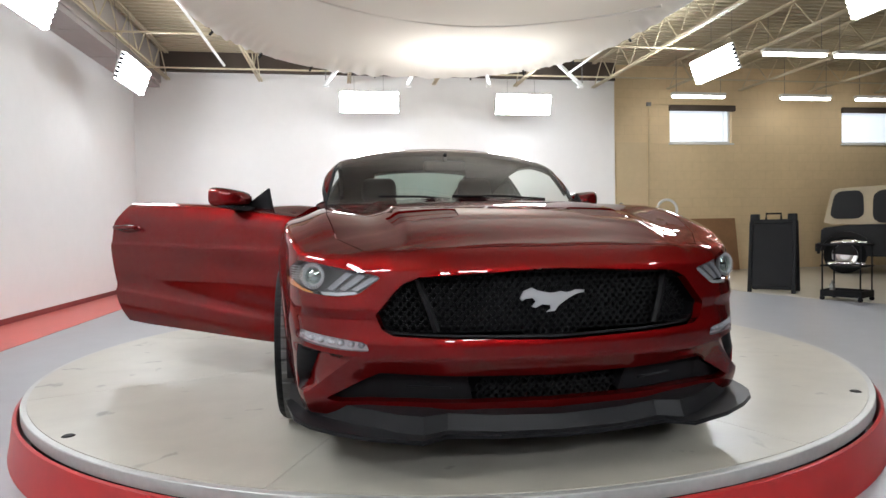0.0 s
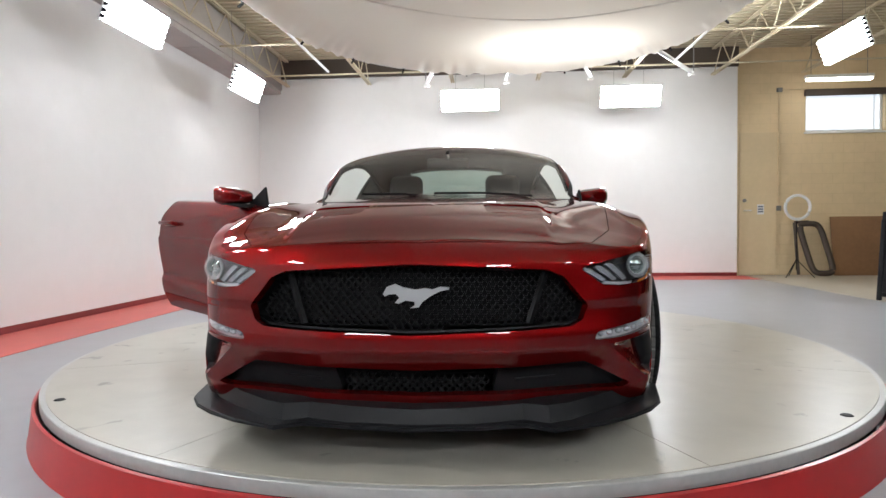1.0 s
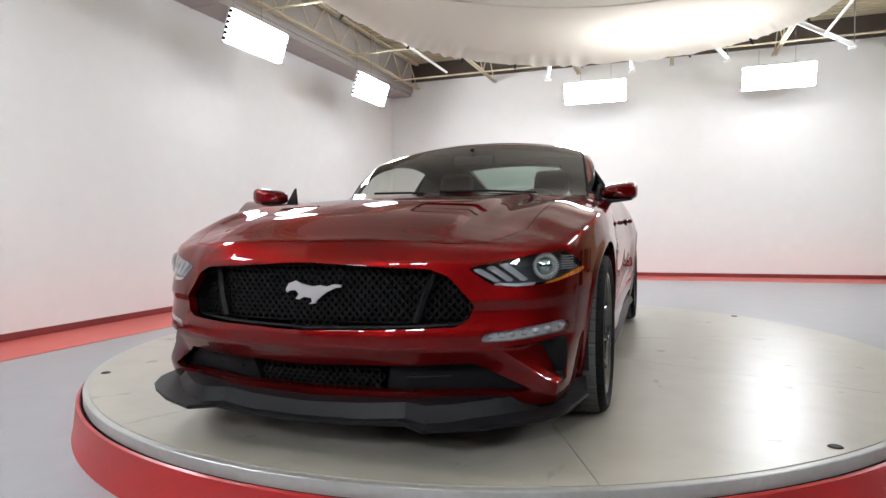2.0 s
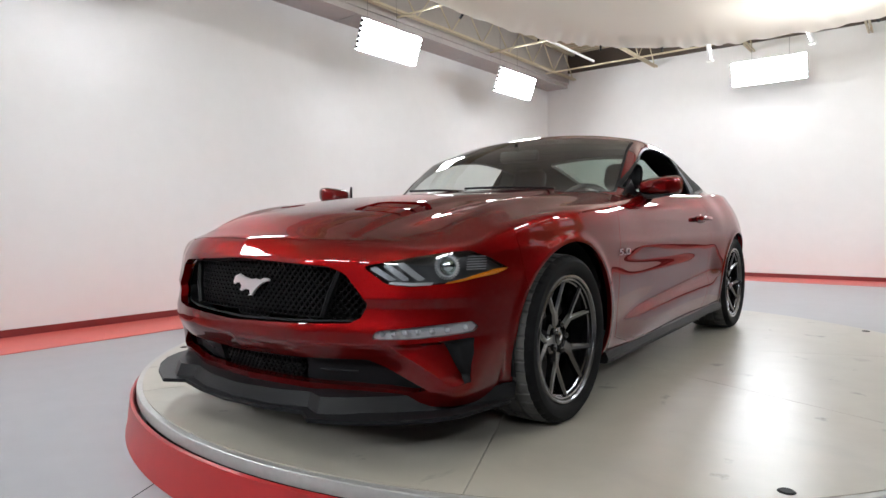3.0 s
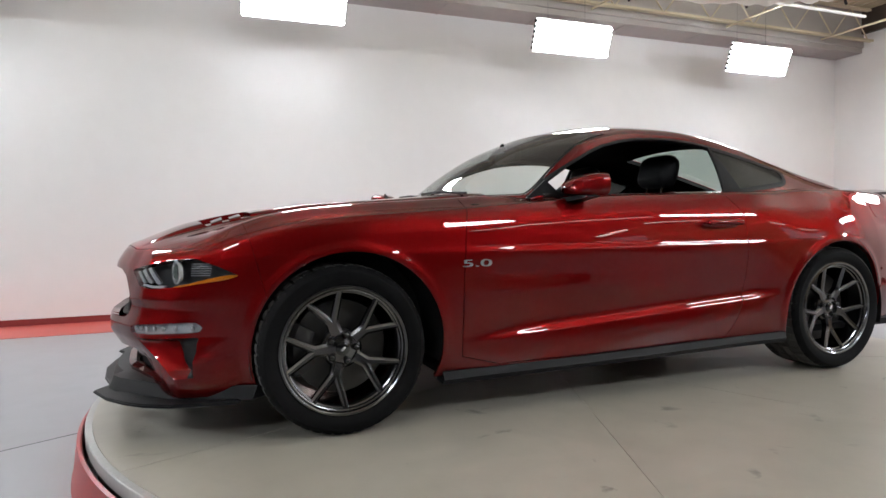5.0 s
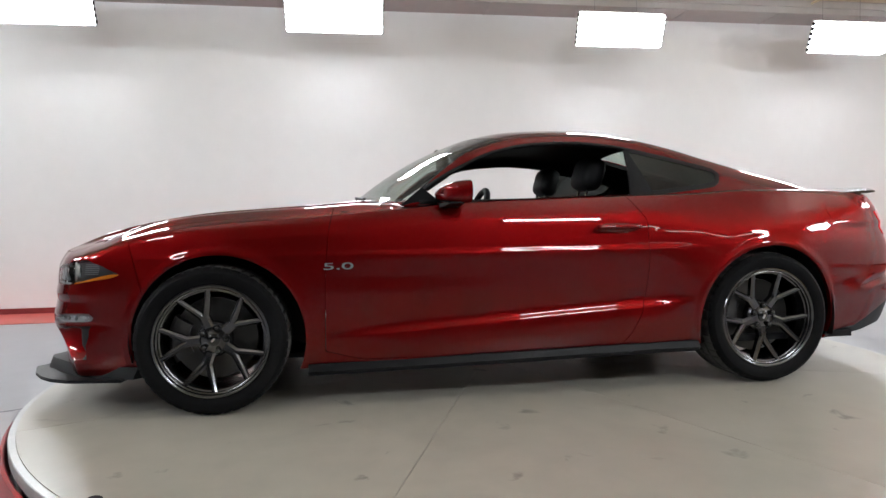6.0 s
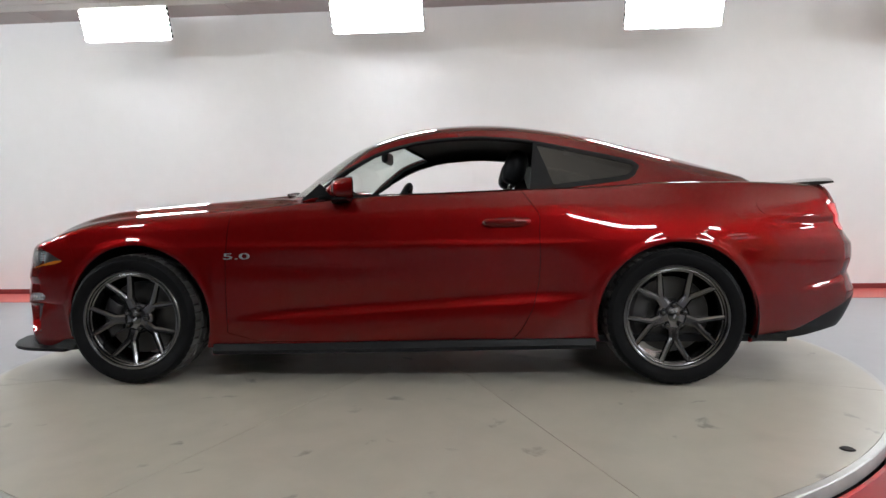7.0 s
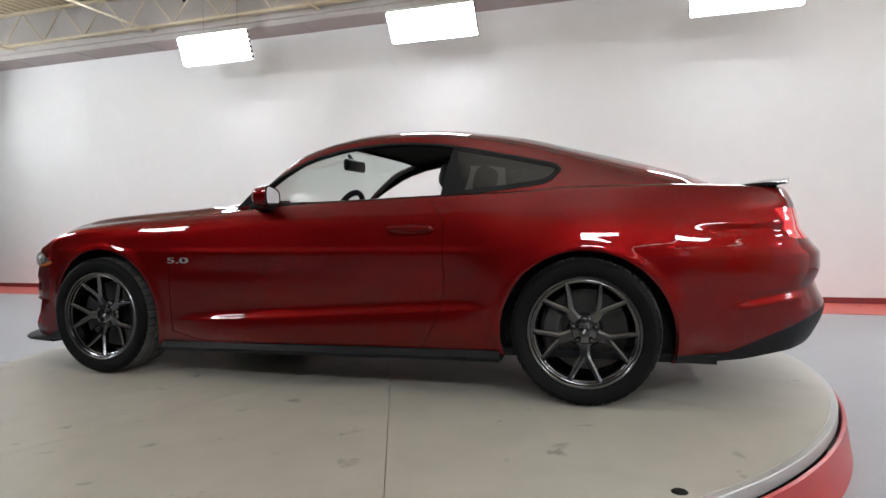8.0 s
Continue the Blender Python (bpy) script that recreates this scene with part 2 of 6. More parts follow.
def add_tube(bm, pts, r, n=8, closed=False):
    pts = [Vector(p) for p in pts]
    rings = []
    count = len(pts)
    for i, p in enumerate(pts):
        a = pts[(i - 1) % count] if closed or i else p
        b = pts[(i + 1) % count] if closed or i < count - 1 else p
        d = (b - a).normalized()
        up = Vector((0, 0, 1)) if abs(d.z) < 0.9 else Vector((1, 0, 0))
        e1 = d.cross(up).normalized()
        e2 = d.cross(e1)
        rings.append([bm.verts.new(p + (e1 * math.cos(k * math.tau / n) + e2 * math.sin(k * math.tau / n)) * r) for k in range(n)])
    for i in range(count if closed else count - 1):
        a, b = rings[i], rings[(i + 1) % count]
        for k in range(n):
            bm.faces.new((a[k], a[(k + 1) % n], b[(k + 1) % n], b[k]))
    if not closed:
        bm.faces.new(rings[0])
        bm.faces.new(list(reversed(rings[-1])))
    return bm


def tube(pts, r, n=8, closed=False):
    return add_tube(bmesh.new(), pts, r, n, closed)


def add_lathe(bm, prof, n=48, m=None, closed=True):
    """prof: (radius, along) pairs, spun about the x axis."""
    rings = []
    m = m or Matrix()
    for k in range(n):
        a = k * math.tau / n
        rings.append([bm.verts.new(m @ Vector((h, r * math.cos(a), r * math.sin(a)))) for r, h in prof])
    for k in range(n):
        a, b = rings[k], rings[(k + 1) % n]
        for i in range(len(prof) if closed else len(prof) - 1):
            j = (i + 1) % len(prof)
            bm.faces.new((a[i], a[j], b[j], b[i]))
    return bm


def add_prism(bm, poly, depth, m=None, bevel=0.0):
    """poly in local x, y; goes from z 0 to depth."""
    m = m or Matrix()
    lo = [bm.verts.new(m @ Vector((x, y, 0))) for x, y in poly]
    hi = [bm.verts.new(m @ Vector((x, y, depth))) for x, y in poly]
    n = len(poly)
    fs = [bm.faces.new(lo[::-1]), bm.faces.new(hi)]
    for i in range(n):
        fs.append(bm.faces.new((lo[i], lo[(i + 1) % n], hi[(i + 1) % n], hi[i])))
    if bevel:
        bmesh.ops.bevel(bm, geom=list({e for f in fs[:2] for e in f.edges}), offset=bevel, segments=2, affect="EDGES")
    return bm


def prism(poly, depth, m=None, bevel=0.0):
    return add_prism(bmesh.new(), poly, depth, m, bevel)


# ---- fine surfaces that can be cut along outlines ----
class Skin:
    """Triangles with places V and surface coordinates A."""

    def __init__(self, V, A, T):
        self.V, self.A, self.T = np.asarray(V, float), np.asarray(A, float), np.asarray(T, int).reshape(-1, 3)

    def cut(self, f):
        """Splits along f = 0: the part where f < 0, and the rest."""
        f = np.where(np.abs(f) < 1e-7, 1e-7, f)
        s = f > 0
        k = s[self.T].sum(1)
        inner, outer = [self.T[k == 0]], [self.T[k == 3]]
        V, A, extra, made, tin, tout = self.V, self.A, [], {}, [], []
        base = len(V)

        def mid(a, b):
            key = (a, b) if a < b else (b, a)
            if key not in made:
                w = f[a] / (f[a] - f[b])
                made[key] = base + len(extra)
                extra.append((a, b, w))
            return made[key]

        for tri, c in zip(self.T[(k == 1) | (k == 2)], k[(k == 1) | (k == 2)]):
            lone = [i for i in range(3) if s[tri[i]] == (c == 1)][0]
            a, b, d = tri[lone], tri[(lone + 1) % 3], tri[(lone + 2) % 3]
            p, q = mid(a, b), mid(a, d)
            one, two = [(a, p, q)], [(p, b, d), (p, d, q)]
            (tout if c == 1 else tin).extend(one)
            (tin if c == 1 else tout).extend(two)
        if extra:
            e = np.array(extra)
            ia, ib, w = e[:, 0].astype(int), e[:, 1].astype(int), e[:, 2:3]
            V = np.vstack([V, V[ia] * (1 - w) + V[ib] * w])
            A = np.vstack([A, A[ia] * (1 - w) + A[ib] * w])
            inner.append(np.array(tin).reshape(-1, 3))
            outer.append(np.array(tout).reshape(-1, 3))
        return Skin(V, A, np.vstack(inner)).tidy(), Skin(V, A, np.vstack(outer)).tidy()

    def tidy(self):
        used = np.unique(self.T)
        back = np.zeros(len(self.V), int)
        back[used] = np.arange(len(used))
        return Skin(self.V[used], self.A[used], back[self.T])

    def flip(self):
        V = self.V.copy()
        V[:, 0] *= -1
        return Skin(V, self.A, self.T[:, ::-1])

    def both(self):
        o = self.flip()
        return Skin(np.vstack([self.V, o.V]), np.vstack([self.A, o.A]), np.vstack([self.T, o.T + len(self.V)])).weld()

    def weld(self):
        key = np.round(self.V, 5)
        _, first, back = np.unique(key, axis=0, return_index=True, return_inverse=True)
        T = back.reshape(-1)[self.T]
        ok = (T[:, 0] != T[:, 1]) & (T[:, 1] != T[:, 2]) & (T[:, 0] != T[:, 2])
        return Skin(self.V[first], self.A[first], T[ok])

    def normals(self):
        a, b, c = (self.V[self.T[:, i]] for i in range(3))
        n = np.cross(b - a, c - a)
        N = np.zeros_like(self.V)
        for i in range(3):
            np.add.at(N, self.T[:, i], n)
        return N / np.maximum(np.linalg.norm(N, axis=1, keepdims=True), 1e-12)

    def moved(self, d):
        return Skin(self.V + self.normals() * d, self.A, self.T)

    def shell(self, depth, skip=None):
        """Adds an edge of that depth, turned in from every rim."""
        N = self.normals()
        e = np.vstack([self.T[:, [0, 1]], self.T[:, [1, 2]], self.T[:, [2, 0]]])
        key = np.sort(e, axis=1)
        _, first, count = np.unique(key, axis=0, return_index=True, return_counts=True)
        rim = e[first[count == 1]]
        if skip is not None and len(rim):
            rim = rim[~skip(self.V[rim].mean(1))]
        if not len(rim):
            return self
        n = len(self.V)
        r = rim.reshape(-1)
        top, low = self.V[r], self.V[r] - N[r] * depth
        V = np.vstack([self.V, top, low])
        A = np.vstack([self.A, self.A[r], self.A[r]])
        m = len(r)
        i = np.arange(0, m, 2)
        a, b, c, d = n + i, n + i + 1, n + m + i, n + m + i + 1
        T = np.vstack([self.T, np.stack([b, a, c], 1), np.stack([b, c, d], 1)])
        return Skin(V, A, T)

    def ob(self, name, material, parent=None, label="", smooth=40):
        return raw(name, self.V.tolist(), self.T.tolist(), material, parent, label, smooth)


def grid_skin(V, A):
    n, m = V.shape[:2]
    i, j = np.meshgrid(np.arange(n - 1), np.arange(m - 1), indexing="ij")
    a, b, c, d = (i * m + j).ravel(), ((i + 1) * m + j).ravel(), ((i + 1) * m + j + 1).ravel(), (i * m + j + 1).ravel()
    T = np.vstack([np.stack([a, b, c], 1), np.stack([a, c, d], 1)])
    return Skin(V.reshape(-1, 3), A.reshape(n * m, -1), T).weld()


def inside(p, q, poly, rounded=0.0):
    """Signed distance of the points (p, q) from an outline, below zero inside."""
    poly = np.array(poly, float)
    d = np.full(len(p), 1e9)
    s = np.ones(len(p))
    for k in range(len(poly)):
        a, b = poly[k], poly[k - 1]
        ex, ey = b - a
        wx, wy = p - a[0], q - a[1]
        h = np.clip((wx * ex + wy * ey) / (ex * ex + ey * ey), 0, 1)
        d = np.minimum(d, np.hypot(wx - ex * h, wy - ey * h))
        c1, c2, c3 = q >= a[1], q < b[1], ex * wy > ey * wx
        s = np.where((c1 & c2 & c3) | (~c1 & ~c2 & ~c3), -s, s)
    return s * d - rounded


def soft_poly(poly, times=2, keep=0.25):
    """Cuts corners, to round an outline."""
    for _ in range(times):
        out = []
        for k in range(len(poly)):
            (ax, ay), (bx, by) = poly[k], poly[(k + 1) % len(poly)]
            out += [(ax + (bx - ax) * keep, ay + (by - ay) * keep), (bx + (ax - bx) * keep, by + (ay - by) * keep)]
        poly = out
    return poly


def curve_at(t, table):
    """Smooth curve through (t, value) rows (monotone cubic)."""
    x, y = np.array(table, float).T
    h, d = np.diff(x), np.diff(y) / np.diff(x)
    m = np.zeros(len(x))
    m[0], m[-1] = d[0], d[-1]
    for i in range(1, len(x) - 1):
        if d[i - 1] * d[i] > 0:
            w1, w2 = 2 * h[i] + h[i - 1], h[i] + 2 * h[i - 1]
            m[i] = (w1 + w2) / (w1 / d[i - 1] + w2 / d[i])
    t = np.clip(np.asarray(t, float), x[0], x[-1])
    i = np.clip(np.searchsorted(x, t) - 1, 0, len(x) - 2)
    u = (t - x[i]) / h[i]
    return (2 * u**3 - 3 * u**2 + 1) * y[i] + (u**3 - 2 * u**2 + u) * h[i] * m[i] + (-2 * u**3 + 3 * u**2) * y[i + 1] + (u**3 - u**2) * h[i] * m[i + 1]


def step(a, b, x):
    t = np.clip((x - a) / (b - a), 0, 1)
    return t * t * (3 - 2 * t)
# ---- the room ----
LEFT, BACK, RIGHT, FRONT, DECKZ = -4.6, 8.6, 15.0, -11.0, 4.30


def structure(name, bm, material, label, category):
    return tagged(part(name, bm, material), label, category, "", "structure")


structure("floor", box((LEFT - 0.3, FRONT - 0.3, FLOOR - 0.2), (RIGHT + 0.3, BACK + 0.5, FLOOR)), CONCRETE, "grey sealed concrete floor with a dull shine", "floor")
structure("floor_worn_strip", prism([(5.2, 8.58), (5.22, 6.4), (5.28, 4.3), (5.52, 3.4), (5.95, 2.6), (7.0, 1.6), (RIGHT, 1.0), (RIGHT, 8.58)], 0.014, Matrix.Translation((0, 0, FLOOR - 0.01))), WORNFLOOR, "worn beige concrete floor along the block wall", "floor")
structure("floor_joint", prism([(0.400, -3.85), (0.404, -3.848), (-0.375, -2.36), (-0.379, -2.362)], 0.003, Matrix.Translation((0, 0, FLOOR - 0.002))), DARK, "thin dark joint in the concrete floor", "floor joint")
structure("wall_left", box((LEFT - 0.25, FRONT, FLOOR), (LEFT, BACK, 3.62)), WALL, "smooth white painted studio wall behind the lamps", "wall")
structure("wall_back", box((LEFT - 0.25, BACK, FLOOR), (5.12, BACK + 0.12, 3.92)), WALL, "smooth white painted studio backdrop wall", "wall")
# Unseen closing walls, made dark so the car's flank reflects little light.
structure("wall_right", box((RIGHT, FRONT, FLOOR), (RIGHT + 0.25, BACK + 0.4, DECKZ + 0.3)), DARKWALL, "unseen dark grey wall, added to close the room and darken reflections", "wall")
structure("wall_front", box((LEFT - 0.25, FRONT - 0.25, FLOOR), (RIGHT, FRONT, DECKZ + 0.3)), DARKWALL, "unseen dark grey wall, added to close the room and darken reflections", "wall")

# beige wall with two high windows, built round its openings
bw = bmesh.new()
WINDOWS = ((6.47, 7.97), (10.75, 12.3))
W0, W1 = 2.62, 3.42
BY = BACK + 0.12
xs = [LEFT - 0.25] + [x for w in WINDOWS for x in w] + [RIGHT]
for k in range(0, len(xs), 2):
    add_box(bw, (xs[k], BY, FLOOR), (xs[k + 1], BY + 0.25, DECKZ + 0.3))
for a, b in WINDOWS:
    add_box(bw, (a, BY, FLOOR), (b, BY + 0.25, W0))
    add_box(bw, (a, BY, W1), (b, BY + 0.25, DECKZ + 0.3))
bmesh.ops.remove_doubles(bw, verts=bw.verts, dist=0.001)
structure("wall_beige", bw, BLOCK, "beige painted block wall with high windows", "wall")


def window(name, a, b):
    ob = tagged(new(name), "high aluminium window, bright with daylight", "window", "", "structure")
    ob.location = ((a + b) / 2, BY + 0.1, W0)
    bm = bmesh.new()
    for lo, hi in (((a, BY + 0.08, W0), (b, BY + 0.14, W0 + 0.05)), ((a, BY + 0.08, W1 - 0.05), (b, BY + 0.14, W1)), ((a, BY + 0.08, W0 + 0.05), (a + 0.05, BY + 0.14, W1 - 0.05)), ((b - 0.05, BY + 0.08, W0 + 0.05), (b, BY + 0.14, W1 - 0.05)), ((b - 0.16, BY + 0.09, W0 + 0.05), (b - 0.145, BY + 0.12, W1 - 0.05))):
        add_box(bm, lo, hi, 0.005)
    part("window_frame", bm, WHITEMETAL, ob)
    part("window_sill", box((a - 0.03, BY - 0.04, W0 - 0.035), (b + 0.03, BY + 0.08, W0), 0.006), WHITEMETAL, ob)
    for lo, hi in ((a + 0.05, b - 0.16), (b - 0.145, b - 0.05)):
        part("pane", box((lo, BY + 0.105, W0 + 0.05), (hi, BY + 0.113, W1 - 0.05)), SKYPANE, ob)
    part("rolled_blind", box((a - 0.04, BY - 0.09, W1 - 0.1), (b + 0.04, BY - 0.005, W1 + 0.03), 0.02), BRONZE, ob, "dark brown rolled-up blind")


window("window_1", *WINDOWS[0])
window("window_2", *WINDOWS[1])

# ceiling: corrugated steel deck on open-web joists that run away along y
cd = bmesh.new()
PITCH = 0.15
n = int((BACK + 0.4 - FRONT) / PITCH)
prof = []
for k in range(n):
    y = FRONT + k * PITCH
    prof += [(y, 0.0), (y + 0.06, 0.0), (y + 0.075, 0.05), (y + 0.135, 0.05)]
va = [cd.verts.new((LEFT - 0.3, y, DECKZ + z)) for y, z in prof]
vb = [cd.verts.new((RIGHT + 0.3, y, DECKZ + z)) for y, z in prof]
for k in range(len(prof) - 1):
    cd.faces.new((va[k], va[k + 1], vb[k + 1], vb[k]))
add_box(cd, (LEFT - 0.3, FRONT - 0.3, DECKZ + 0.06), (RIGHT + 0.3, BACK + 0.5, DECKZ + 0.2))
structure("ceiling", cd, DECK, "cream painted corrugated steel roof deck", "ceiling")
structure("ceiling_soffit", box((LEFT - 0.25, FRONT, 3.62), (-4.12, BACK, 3.70)), SOFFIT, "grey board strip along the top of the wall", "soffit")
sj = bmesh.new()
for k in range(14):
    y = FRONT + 1.3 + 1.35 * k
    add_box(sj, (LEFT, y, 3.612), (-4.12, y + 0.015, 3.6195))
add_box(sj, (-4.12, FRONT, 3.70), (-4.09, BACK, DECKZ))
structure("trim_soffit", sj, SOFFIT, "grey board joints and riser of the soffit", "trim")
structure("trim_back", box((LEFT, BACK - 0.06, 3.921), (5.12, BACK + 0.1, DECKZ)), BRONZE, "dark strip above the backdrop wall", "trim")


def joist(x):
    bm = bmesh.new()
    z0, z1 = 3.76, DECKZ - 0.01
    for s in (-0.035, 0.012):
        add_box(bm, (x + s, FRONT, z0), (x + s + 0.024, BACK, z0 + 0.035))
        add_box(bm, (x + s, FRONT, z1 - 0.035), (x + s + 0.024, BACK, z1))
    y, up = FRONT + 0.2, True
    while y < BACK - 0.5:
        a, b = (z0 + 0.02, z1 - 0.02) if up else (z1 - 0.02, z0 + 0.02)
        add_tube(bm, [(x, y, a), (x, y + 0.42, b)], 0.011, 5)
        y, up = y + 0.42, not up
    return tagged(part("roof_joist", bm, JOIST), "cream painted open-web steel roof joist", "joist", "roof joists", "structure")


for k in range(11):
    joist(-3.96 + 1.72 * k)


def bridging(y, z):
    bm = tube([(LEFT + 0.5, y, z), (RIGHT, y, z)], 0.016, 6)
    return tagged(part("bridging_rod", bm, JOIST), "thin cream steel rod across the joists", "rod", "bridging rods", "structure")


for y in (-8.2, -5.4, -2.6, 0.3, 3.2, 5.6, 7.6):
    bridging(y, 3.75)

# floor paint beside the walls, and the dark line where wall meets floor
structure("floor_band_left", box((LEFT + 0.03, FRONT, FLOOR - 0.05), (-3.72, BACK - 0.9, FLOOR + 0.004)), REDFLOOR, "worn red painted floor border along the wall", "floor paint")
structure("floor_band_back", box((LEFT + 0.03, BACK - 0.9, FLOOR - 0.05), (5.3, BACK - 0.03, FLOOR + 0.004)), REDFLOOR, "worn red painted floor border along the wall", "floor paint")
REDTRIM = mat("red_base_trim", (0.20, 0.018, 0.018), 0.5, var=0.15)
structure("baseboard_left", box((LEFT, FRONT, FLOOR), (LEFT + 0.012, BACK - 0.012, FLOOR + 0.07)), REDTRIM, "dark red base strip of the wall", "baseboard")
structure("baseboard_back", box((LEFT + 0.012, BACK - 0.012, FLOOR), (5.12, BACK, FLOOR + 0.07)), REDTRIM, "dark red base strip of the wall", "baseboard")

# ---- turntable ----
TC, TR = (-0.005, 0.07), 2.42
table = thing("turntable", "round grey car turntable with a red painted surround", "turntable", (TC[0], TC[1], FLOOR))


def wedge(a0, a1, gap=0.0025):
    """One sector of the deck."""
    bm = bmesh.new()
    n = 24
    top, low = [], []
    for z, ring in ((0.0, top), (-0.03, low)):
        ring.append(bm.verts.new((TC[0] + gap * math.cos((a0 + a1) / 2) * 2, TC[1] + gap * math.sin((a0 + a1) / 2) * 2, z)))
        for k in range(n + 1):
            g = gap / TR
            a = a0 + g + (a1 - a0 - 2 * g) * k / n
            ring.append(bm.verts.new((TC[0] + (TR - 0.028) * math.cos(a), TC[1] + (TR - 0.028) * math.sin(a), z)))
    bm.faces.new(top)
    bm.faces.new(low[::-1])
    m = len(top)
    for k in range(m):
        bm.faces.new((top[k], low[k], low[(k + 1) % m], top[(k + 1) % m]))
    return bm


SEAMS = (-113, -66.5, -20.3, 21.8, 67, 112, 157, 202, 247)
for a, b in zip(SEAMS, SEAMS[1:]):
    part("deck_panel", wedge(radians(a), radians(b), 0.0014), DISC, table)


def ring(prof, n=160):
    """Spun about the upright axis: (radius, height) pairs."""
    bm = bmesh.new()
    cols = []
    for k in range(n):
        a = k * math.tau / n
        cols.append([bm.verts.new((TC[0] + r * math.cos(a), TC[1] + r * math.sin(a), z)) for r, z in prof])
    for k in range(n):
        a, b = cols[k], cols[(k + 1) % n]
        for i in range(len(prof)):
            j = (i + 1) % len(prof)
            bm.faces.new((a[i], a[j], b[j], b[i]))
    return bm


part("metal_edge", ring([(TR - 0.027, -0.003), (TR - 0.027, -0.05), (TR, -0.05), (TR, -0.006), (TR - 0.003, -0.003)]), STEEL, table, "scuffed metal edge band", 40)
part("under_plate", ring([(0.05, -0.032), (0.05, -0.06), (TR - 0.03, -0.06), (TR - 0.03, -0.032)], 64), DARK, table)
# Dark ring: the shade of the recess under the deck, put in as colour.
part("gap_shadow_ring", ring([(TR - 0.06, FLOOR), (TR - 0.06, -0.062), (TR - 0.04, -0.062), (TR - 0.04, FLOOR)], 96), DARK, table, "dark ring painted as the shade under the deck")
part("red_surround", ring([(TR + 0.012, FLOOR), (TR + 0.012, -0.05), (TR + 0.018, -0.044), (TR + 0.03, -0.048), (TR + 0.05, FLOOR + 0.012), (TR + 0.055, FLOOR)]), REDRING, table, "sloping red painted steel surround", 40)
for k in range(4):
    a = radians(-43.5 + 88 * k)
    x, y = TC[0] + 2.34 * math.cos(a), TC[1] + 2.34 * math.sin(a)
    bb = bmesh.new()
    bmesh.ops.create_cone(bb, cap_ends=True, segments=20, radius1=0.026, radius2=0.02, depth=0.004, matrix=Matrix.Translation((x, y, 0.002)))
    part("anchor_bolt", bb, DARK, table)

# ---- cloth canopy over the car ----
canopy = thing("light_canopy", "large white cloth light diffuser on a tube frame", "canopy", (0.37, 0.9, 3.3))
CX, CY, CA, CB = 0.37, 0.9, 2.85, 5.05


def oval(a, s=1.0, e=2.9):
    c, q = math.cos(a), math.sin(a)
    x, y = CA * s * math.copysign(abs(c) ** (2 / e), c), CB * s * math.copysign(abs(q) ** (2 / e), q)
    return CX + x, CY + y + 0.07 * x


NC = 480
levels = [(1.0, 0.02, 0.014), (1.005, -0.012, 0.018), (0.992, -0.006, 0.024), (0.98, 0.006, 0.026), (0.965, 0.022, 0.020), (0.945, 0.038, 0.010), (0.92, 0.047, 0.004), (0.89, 0.05, 0.001), (0.82, 0.05, 0.0), (0.7, 0.045, 0.0), (0.5, 0.03, 0.0), (0.3, 0.02, 0), (0.12, 0.015, 0)]
cv, cf = [], []
for li, (s, dz, rip) in enumerate(levels):
    for k in range(NC):
        a = k * math.tau / NC
        x, y = oval(a, s)
        w = math.sin(k * 1.23) * (0.6 + 0.4 * math.sin(k * 0.11)) + 0.5 * math.sin(k * 0.47 + 1.3)
        sag = 0.02 * math.cos(a * 6)
        cv.append((x, y, 3.3 + dz + sag * (s > 0.9) + rip * w))
for li in range(len(levels) - 1):
    for k in range(NC):
        j = (k + 1) % NC
        cf.append((li * NC + k, li * NC + j, (li + 1) * NC + j, (li + 1) * NC + k))
cf.append(tuple((len(levels) - 1) * NC + k for k in range(NC)))
raw("cloth", cv, cf, CLOTH, canopy, "sagging white cloth with a gathered hem", 60)
part("cloth_seam", tube([(0.9 + dx, 3.58 - 0.21 * dx * dx, 3.338 - 0.006 * math.cos(dx * 3)) for dx in np.linspace(-2.2, 2.1, 40)], 0.016, 8), CLOTH, canopy, "rolled seam across the cloth")
part("hoop", tube([(*oval(k * math.tau / 96, 1.015), 3.335) for k in range(96)], 0.022, 8, True), WHITEMETAL, canopy, "white tube hoop")
clip = None
for k in range(40):
    a = (k + 0.5) * math.tau / 40
    x, y = oval(a, 1.012)
    m = Matrix.Translation((x, y, 3.325)) @ Matrix.Rotation(math.atan2(y - CY, x - CX), 4, "Z")
    if clip is None:
        bm = bmesh.new()
        add_box(bm, (-0.03, -0.016, -0.018), (0.05, 0.016, 0.016), 0.006)
        add_box(bm, (0.03, -0.014, 0.006), (0.12, 0.014, 0.03), 0.006, Matrix.Rotation(radians(-14), 4, "Y"))
        add_box(bm, (0.03, -0.014, -0.03), (0.12, 0.014, -0.006), 0.006, Matrix.Rotation(radians(14), 4, "Y"))
        clip = bpy.data.meshes.new("spring_clip")
        bm.to_mesh(clip)
        bm.free()
        clip.materials.append(DARK)
    if k % 2 == 0:
        c = new("spring_clip", clip)
        c.parent = canopy
        c.matrix_parent_inverse = canopy.matrix_basis.inverted()
        c.matrix_basis = m
